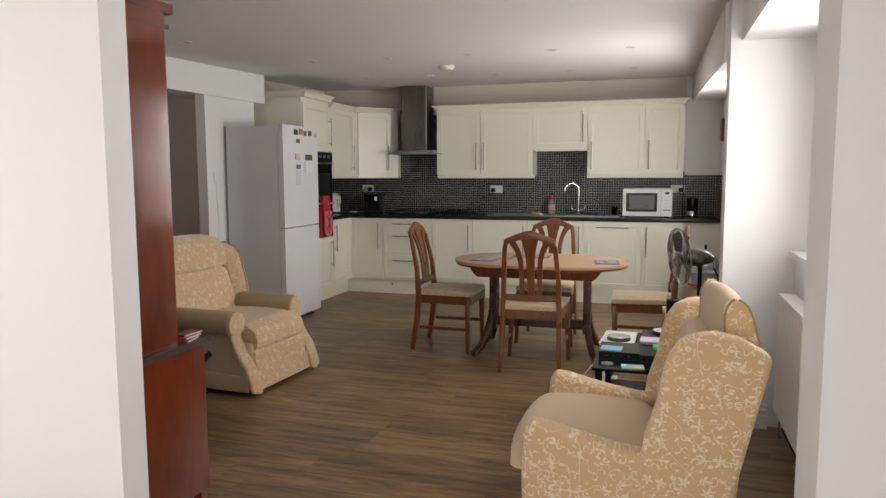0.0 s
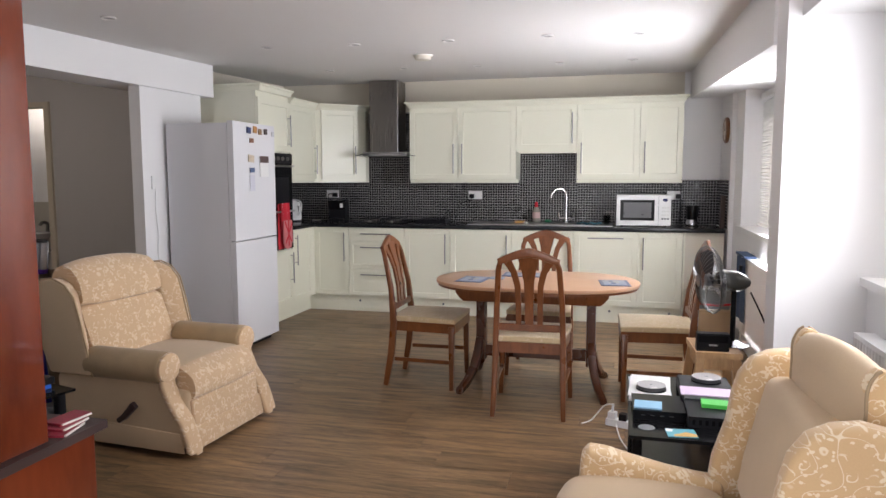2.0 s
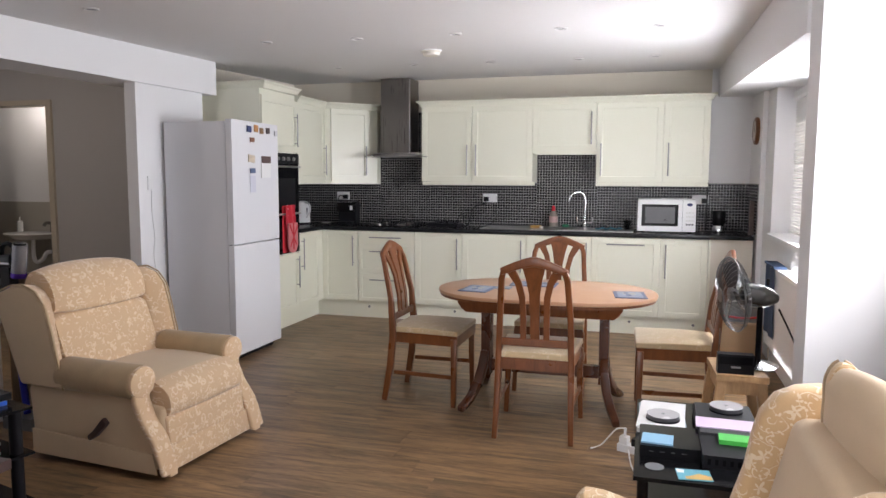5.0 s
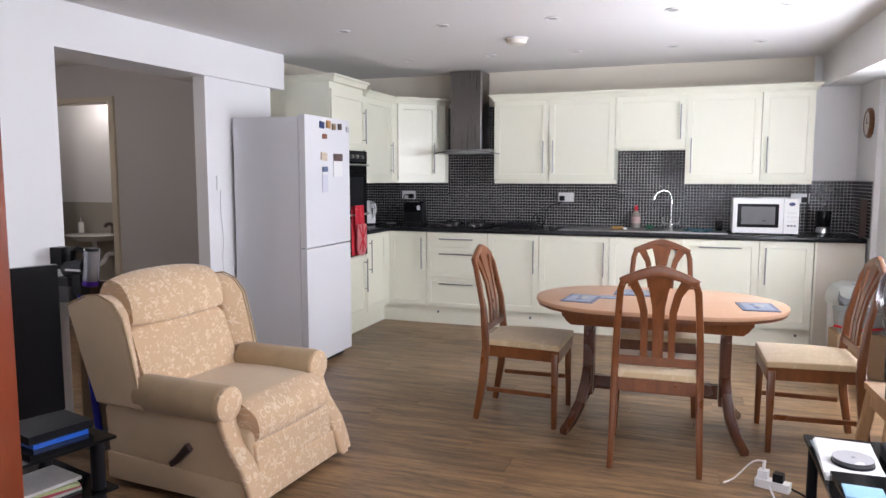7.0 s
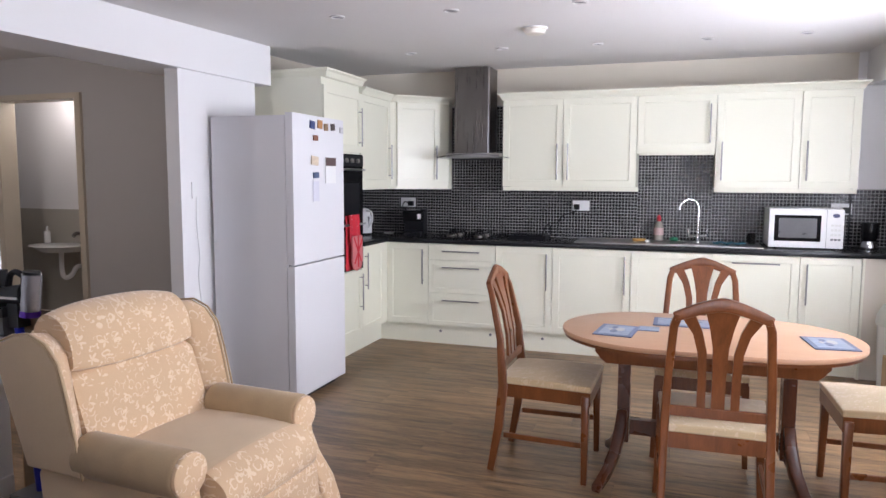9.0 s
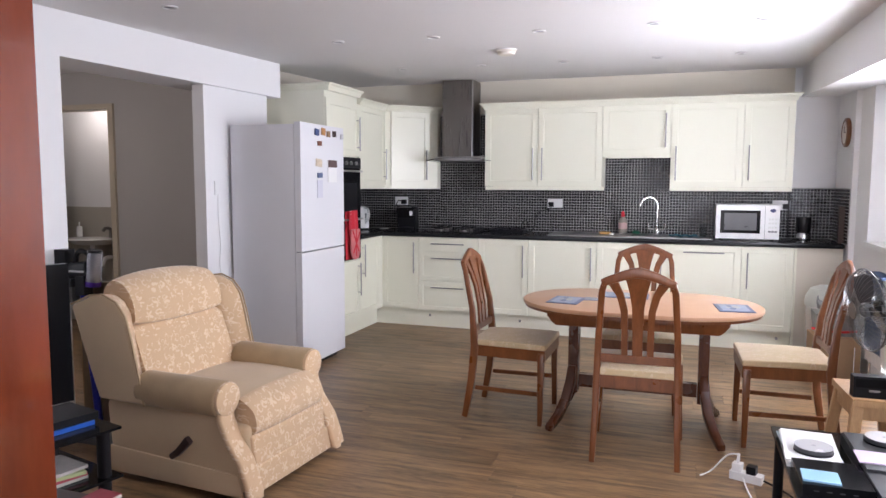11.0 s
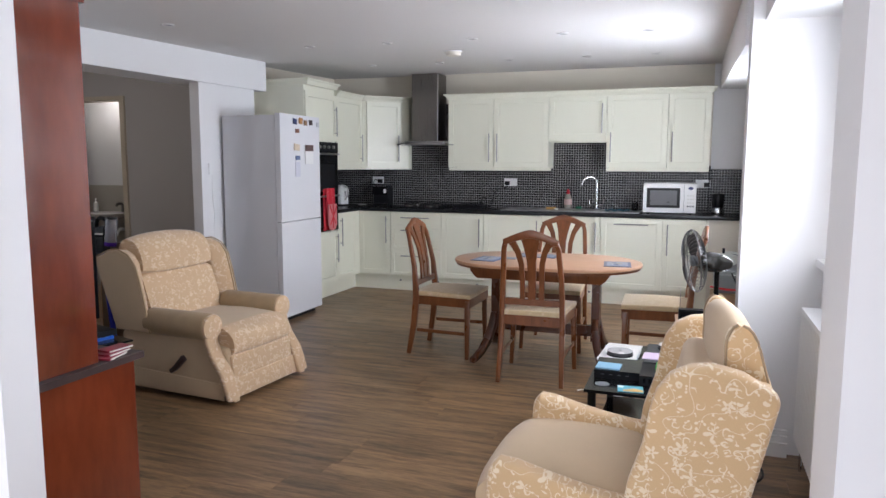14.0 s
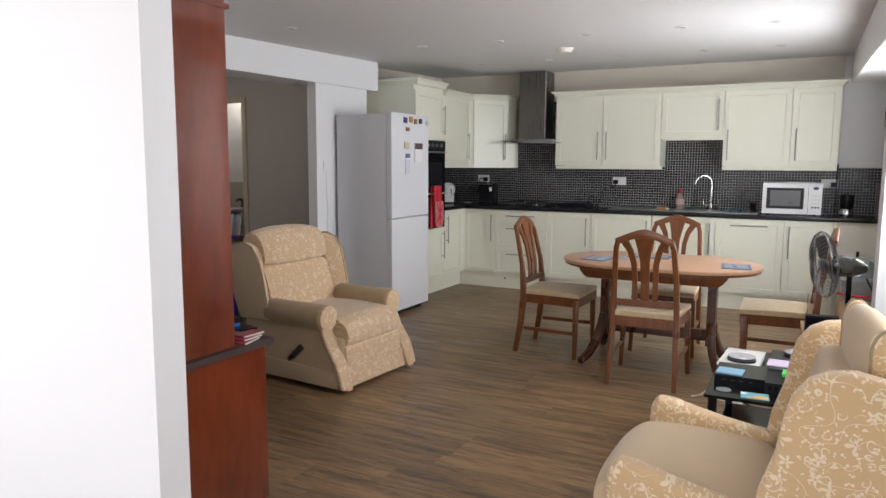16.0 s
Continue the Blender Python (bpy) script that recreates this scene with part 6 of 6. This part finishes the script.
for sx in (-1, 1):
    for sy in (-1, 1):
        bm = bmesh.new()
        bar(bm, [(sx * 0.14, sy * 0.19, 0), (sx * 0.085, sy * 0.135, 0.485)], (0.045, 0.03))
        bevel(bm, 0.004, 1, 50)
        part("leg", bm, PINE, so)
    bm = bmesh.new()
    bar(bm, [(sx * 0.09, -0.12, 0.455), (sx * 0.09, 0.12, 0.455)], (0.02, 0.06), (1, 0, 0))
    part("rail", bm, PINE, so)
for sy in (-1, 1):
    bm = bmesh.new()
    bar(bm, [(-0.08, sy * 0.14, 0.455), (0.08, sy * 0.14, 0.455)], (0.02, 0.06), (0, 1, 0))
    part("rail", bm, PINE, so)
rd = thing("radio", pose(0.895, -3.065, 0.5155, 0, 0, 2), "small black portable radio on the stool", "radio")
part("case", bmbox(-0.078, 0.078, -0.028, 0.028, 0, 0.09, bev=0.010), BLACKPL, rd)
part("grille", bmbox(-0.07, 0.07, -0.0305, -0.0275, 0.045, 0.08), GLOSSBLK, rd, smooth=0)
part("name_bar", bmbox(-0.02, 0.02, -0.0315, -0.0285, 0.028, 0.036), STEEL, rd, smooth=0)
part("aerial", rod([(-0.07, 0.02, 0.085), (-0.07, 0.02, 0.20)], 0.002, 6), CHROME, rd)
fn = thing("desk_fan", pose(0.985, -2.905, 0.5155, 0, 0, 12), "chrome and black desk fan standing on the stool", "fan")
bm = bmesh.new()
lathe(bm, [(0, 0), (0.12, 0), (0.122, 0.008), (0.06, 0.022), (0.025, 0.03), (0, 0.03)], 32)
part("base", bm, CHROME, fn)
part("pole", rod([(0.03, 0, 0.025), (0.03, 0, 0.31)], 0.014, 12), GLOSSBLK, fn)
bm = bmesh.new()
lathe(bm, [(0, -0.10), (0.045, -0.09), (0.058, -0.05), (0.056, 0.0), (0.042, 0.045), (0.02, 0.078), (0, 0.082)], 20)
part("motor", bm, surf("motor_grey", (0.13, 0.13, 0.125), 0.24, 0.9, var=0.08), fn, at=pose(0.03, 0, 0.335, 0, 97))
part("pull_knob", rod([(0.06, 0, 0.39), (0.06, 0, 0.42)], 0.008, 8), BLACKPL, fn)
RIM = surf("dull_rim", (0.17, 0.17, 0.17), 0.35, 0.9, var=0.1)
FC = pose(-0.10, 0, 0.345, 0, -96)
cgm = part("guard_rim", (lambda b: (tube(b, [(0.178 * math.cos(t), 0.178 * math.sin(t), 0) for t in [2 * math.pi * k / 48 for k in range(48)]], 0.0036, 8, True), b)[1])(bmesh.new()), RIM, fn, at=FC)
wire = bmesh.new()
tube(wire, curve([(0.035, 0, 0.055), (0.11, 0, 0.048), (0.163, 0, 0.025), (0.178, 0, 0)], 4), 0.0015, 4)
wm = mesh_of("guard_wire", wire, surf("dull_wire", (0.16, 0.16, 0.165), 0.35, 0.9, bump=0))
for k in range(44):
    for fl_ in (0, 180):
        w = new("wire", wm)
        w.parent = cgm
        w.matrix_basis = pose(0, 0, 0, 0, 0, k * 360 / 44) @ pose(0, 0, 0, fl_)
part("badge", disc(0.036, 0.006, 20, 0.002), RIM, cgm, at=pose(0, 0, 0.054))
bl = bmesh.new()
prism(bl, [(0.02, -0.03), (0.07, -0.062), (0.13, -0.07), (0.155, -0.03), (0.152, 0.03), (0.12, 0.045), (0.05, 0.035), (0.02, 0.02)], "z", -0.001, 0.001)
blm = mesh_of("fan_blade", bl, surf("smoked_blade", (0.05, 0.05, 0.055), 0.25, var=0.1))
for k in range(3):
    b_ = new("blade", blm)
    b_.parent = cgm
    b_.matrix_basis = pose(0, 0, 0, 0, 0, k * 120 + 20) @ pose(0, 0, 0, 18)
part("hub", disc(0.032, 0.04, 18, 0.006), GREYPL, cgm, at=pose(0, 0, -0.02))
single("fan_lead", rod(curve([(1.09, -2.93, 0.80), (1.17, -2.95, 0.62), (1.20, -2.98, 0.45), (1.16, -2.95, 0.2), (1.12, -2.9, 0.006)]), 0.0045), BLACKPL, Matrix(), "black fan lead hanging behind the stool", "cable")

# television on its glass stand
tv = thing("television", pose(-2.02, -4.93, 0.502, 0, 0, 72), "flat black television on a glass stand", "television")
part("frame", bmbox(-0.45, 0.45, 0.0, 0.024, 0.135, 0.618, bev=0.004), GLOSSBLK, tv)
part("back_cover", bmbox(-0.30, 0.30, 0.0245, 0.05, 0.20, 0.50, bev=0.008), BLACKPL, tv)
part("screen", bmbox(-0.43, 0.43, -0.002, 0.001, 0.155, 0.603), GLOSSBLK, tv, smooth=0)
part("neck", bmbox(-0.05, 0.05, 0.01, 0.04, 0.01, 0.16), BLACKPL, tv, smooth=0)
part("base", bmbox(-0.2, 0.2, -0.08, 0.12, 0.0, 0.014, bev=0.005), GLOSSBLK, tv)
ts = thing("tv_stand", pose(-2.18, -4.82, 0, 0, 0, 76), "black glass television stand with two shelves", "television stand")
for z_ in (0.10, 0.30, 0.485):
    part("shelf", bmbox(-0.55, 0.55, -0.22, 0.22, z_, z_ + 0.01, bev=0.003), GLOSSBLK, ts)
for sx in (-1, 1):
    for sy in (-1, 1):
        part("post", rod([(sx * 0.50, sy * 0.18, 0), (sx * 0.50, sy * 0.18, 0.485)], 0.024, 14), BLACKPL, ts)
vp = thing("video_box", pose(-2.06, -4.40, 0.4955, 0, 0, 76), "black set-top box with disc cases on it", "video box")
part("case", bmbox(-0.13, 0.09, -0.10, 0.10, 0.017, 0.045, bev=0.004), BLACKPL, vp)
part("blue_case", bmbox(-0.12, 0.07, -0.105, 0.09, 0.0, 0.016, bev=0.002), surf("blue_case", (0.01, 0.10, 0.50), 0.3), vp, "bright blue disc case")
mg = thing("magazines", pose(-2.05, -4.50, 0.3105, 0, 0, 70), "pile of magazines on the stand's shelf", "magazines")
for k, col in enumerate(((0.5, 0.5, 0.45), (0.35, 0.05, 0.07), (0.45, 0.5, 0.25), (0.55, 0.52, 0.5))):
    part("magazine", bmbox(-0.12, 0.12, -0.09, 0.09, k * 0.012, k * 0.012 + 0.011), surf("magazine_cover", col, 0.4, var=0.4, scale=20), mg, smooth=0, at=pose(0, 0, 0, 0, 0, random.uniform(-9, 9)))

# cordless vacuum leaning at the wall's end
vc = thing("vacuum_cleaner", pose(-2.90, -3.46, 0, 0, 0, 0), "cordless stick vacuum with a blue tube on its wall dock", "vacuum cleaner")
part("tube", rod([(0.05, 0.02, 0.07), (-0.005, 0.0, 0.82)], 0.019, 14), surf("blue_metal", (0.02, 0.03, 0.38), 0.3, 0.5), vc, "shiny blue tube")
part("floor_head", bmbox(-0.04, 0.16, -0.06, 0.12, 0.0, 0.07, bev=0.015), GREYPL, vc)
bin_ = part("bin", rod([(0.065, 0.0, 0.87), (0.085, 0.0, 1.03)], 0.040, 18), surf("vac_bin", (0.34, 0.34, 0.37), 0.2, 0.7), vc, "silver cyclone bin")
part("purple_cap", rod([(0.062, 0.0, 0.850), (0.066, 0.0, 0.876)], 0.042, 18), surf("purple_metal", (0.09, 0.03, 0.34), 0.25, 0.5), bin_, "purple metal band")
part("filter_ring", rod([(0.0855, 0.0, 1.031), (0.087, 0.0, 1.042)], 0.034, 18), BLACKPL, bin_)
part("motor", rod([(-0.085, 0.0, 0.925), (0.045, 0.0, 0.945)], 0.042, 18), DARKGREY, vc)
part("handle", rod(curve([(-0.05, 0.0, 0.965), (-0.035, 0.0, 1.02), (0.0, 0.0, 1.035), (0.045, 0.0, 1.01), (0.05, 0.0, 0.96)]), 0.013, 10), BLACKPL, vc)
part("trigger_guard", bmbox(-0.05, 0.045, -0.048, -0.041, 0.925, 0.935, bev=0.002), CERAMIC, vc)
part("battery", bmbox(-0.165, -0.085, -0.035, 0.03, 0.93, 1.04, bev=0.008), BLACKPL, vc)
part("neck", bmbox(-0.03, 0.03, -0.03, 0.03, 0.80, 0.905, bev=0.01), DARKGREY, vc)
dk = thing("vacuum_dock", pose(-3.058, -3.46, 0.76), "grey plastic wall dock holding the vacuum", "dock")
part("bracket", bmbox(0.0, 0.12, -0.045, 0.045, 0.0, 0.12, bev=0.012), surf("dock_grey", (0.11, 0.115, 0.12), 0.5), dk)
part("cup", bmbox(0.03, 0.125, -0.052, 0.052, 0.085, 0.128, bev=0.01), DARKGREY, dk)
lb = thing("wooden_board", pose(-3.01, -3.385, 0, 0, 0, 0), "brown wooden board standing at the wall's end", "board")
part("panel", bmbox(0.0, 0.26, 0.0, 0.018, 0.0, 0.86, bev=0.003), wood("dull_oak", (0.17, 0.115, 0.07), (0.25, 0.175, 0.11), 0.5, along=(9, 9, 1), scale=4), lb)
part("edge_strip", bmbox(-0.006, 0.0, 0.0, 0.018, 0.0, 0.86, bev=0.001), CARD, lb)

# red notebooks on the dresser
for k in range(3):
    nb = thing("notebook", pose(-0.925 - 0.012 * k, -5.385 + 0.022 * k, 0.7655 + 0.0065 * k, 0, 0, 14 - 9 * k), "red spiral notebook on the dresser top", "notebook", "red notebooks")
    part("cover", bmbox(-0.028, 0.028, -0.05, 0.05, 0, 0.006, bev=0.001), surf("red_cover", (0.30, 0.025, 0.045), 0.45, var=0.2), nb)
    part("binding", bmbox(0.0285, 0.033, -0.046, 0.046, 0.001, 0.0055), PALECLOTH, nb, smooth=0)
bb = thing("carrier_bag", pose(-1.12, -5.58, 1.966), "blue bag lying on the dresser's top", "bag")
bm = bmesh.new()
bmesh.ops.create_uvsphere(bm, u_segments=16, v_segments=10, radius=0.12)
for q in bm.verts:
    q.co *= 1 + 0.18 * noise.noise(q.co * 14)
    q.co.z = max(q.co.z * 0.5 + 0.045, 0.0)
part("bag", bm, surf("blue_plastic", (0.05, 0.16, 0.30), 0.35, var=0.2), bb)

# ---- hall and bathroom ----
# unseen fittings, made up to house the two fill lamps
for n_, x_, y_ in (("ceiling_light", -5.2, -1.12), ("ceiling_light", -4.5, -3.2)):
    cl = thing(n_, pose(x_, y_, ceil_z(y_)), "added unseen round white glass ceiling light", "ceiling light", "hall ceiling lights")
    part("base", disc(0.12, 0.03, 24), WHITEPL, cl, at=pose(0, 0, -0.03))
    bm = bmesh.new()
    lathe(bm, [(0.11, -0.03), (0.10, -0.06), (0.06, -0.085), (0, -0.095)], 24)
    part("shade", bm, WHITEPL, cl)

single("switch_cable", rod(curve([(-3.083, -2.045, 1.32), (-3.083, -2.05, 1.15), (-3.083, -2.03, 0.95), (-3.083, -2.045, 0.82), (-3.083, -2.02, 0.60), (-3.083, -2.0, 0.25)]), 0.003), WHITEPL, Matrix(), "thin white cable hanging down the wall stub", "cable")
single("light_switch", bmbox(-0.008, 0.0, -0.022, 0.022, -0.05, 0.05, bev=0.003), WHITEPL, pose(-3.082, -2.06, 1.36), "narrow white switch plate on the wall stub", "switch", kind="structure")
df = thing("door_1", pose(-5.045, -1.41, 0), "pale wooden bathroom door frame, door open", "door", kind="structure")
CREAMFR = surf("cream_gloss", (0.52, 0.45, 0.35), 0.4, var=0.06)
for a in ((-0.475, -0.42), (0.37, 0.425)):
    part("jamb", bmbox(a[0], a[1], -0.015, 0.14, 0, 2.04, bev=0.004), CREAMFR, df)
part("head", bmbox(-0.475, 0.425, -0.015, 0.14, 2.04, 2.085, bev=0.004), CREAMFR, df)
bs = thing("wash_basin", pose(-5.30, -0.865, 0), "white wall-hung wash basin with a waste trap", "basin")
bm = bmesh.new()
ring = [(0.26 * math.cos(t), -0.20 + 0.20 * math.sin(t)) for t in [2 * math.pi * k / 24 for k in range(24)]]
prism(bm, [(x, min(y, -0.005)) for x, y in ring], "z", 0.80, 0.86)
for q in bm.verts:
    if q.co.z < 0.82:
        q.co.x *= 0.72
        q.co.y *= 0.8
bevel(bm, 0.012, 2, 40)
part("bowl", bm, CERAMIC, bs)
part("tap", rod(curve([(0.12, -0.06, 0.86), (0.12, -0.06, 0.94), (0.12, -0.12, 0.955), (0.12, -0.15, 0.93)]), 0.016, 10), DARKSTEEL, bs)
part("trap", rod(curve([(0, -0.17, 0.80), (0, -0.17, 0.62), (0.03, -0.16, 0.57), (0.08, -0.14, 0.60), (0.09, -0.10, 0.66), (0.09, -0.01, 0.66)]), 0.02, 10), WHITEPL, bs)
part("pipe", rod([(0.14, -0.03, 0.80), (0.14, -0.03, 0.30)], 0.008), CHROME, bs)
hs = thing("soap_dispenser", pose(-5.49, -1.0, 0.861), "white pump soap bottle on the basin", "soap")
part("bottle", disc(0.028, 0.11, 16, 0.008), CERAMIC, hs)
part("pump", rod([(0, 0, 0.11), (0, 0, 0.145), (0.03, -0.02, 0.147)], 0.006), WHITEPL, hs)

# ---- floor planks, last ----
PW, PLN = 0.18, 1.22
pbm = bmesh.new()
box(pbm, 0.0008, PLN - 0.0008, 0.0006, PW - 0.0006, -0.006, 0.0)
plank_mesh = mesh_of("plank", pbm, PLANK, 0)
rest = bmesh.new()
y = -7.4
rng = random.Random(4)
while y < 0.42:
    x, end = -4.55 - rng.random() * PLN, 2.4 if y < -5.35 else 1.42
    while x < end - 0.01:
        if x > -3.9 and x + PLN < end and y > -6.4 and not (y > 0.1):
            p = new("plank", plank_mesh)
            p.parent = floor
            p.matrix_basis = pose(x, y, 0)
        else:
            box(rest, x + 0.0008, min(x + PLN, end) - 0.0008, y + 0.0006, y + PW - 0.0006, -0.006, 0.0)
        x += PLN
    y += PW
for y0, y1, x0, x1 in ((-9.2, -7.4, -3.3, 2.4), (-9.2, 0.7, -6.6, -4.55)):
    box(rest, x0, x1, y0, y1, -0.006, -0.0005)
ob = part("plank_floor_rest", rest, PLANK, floor, smooth=0)
tagged(ob, "brown wood-look planks further off", kind="stuff")
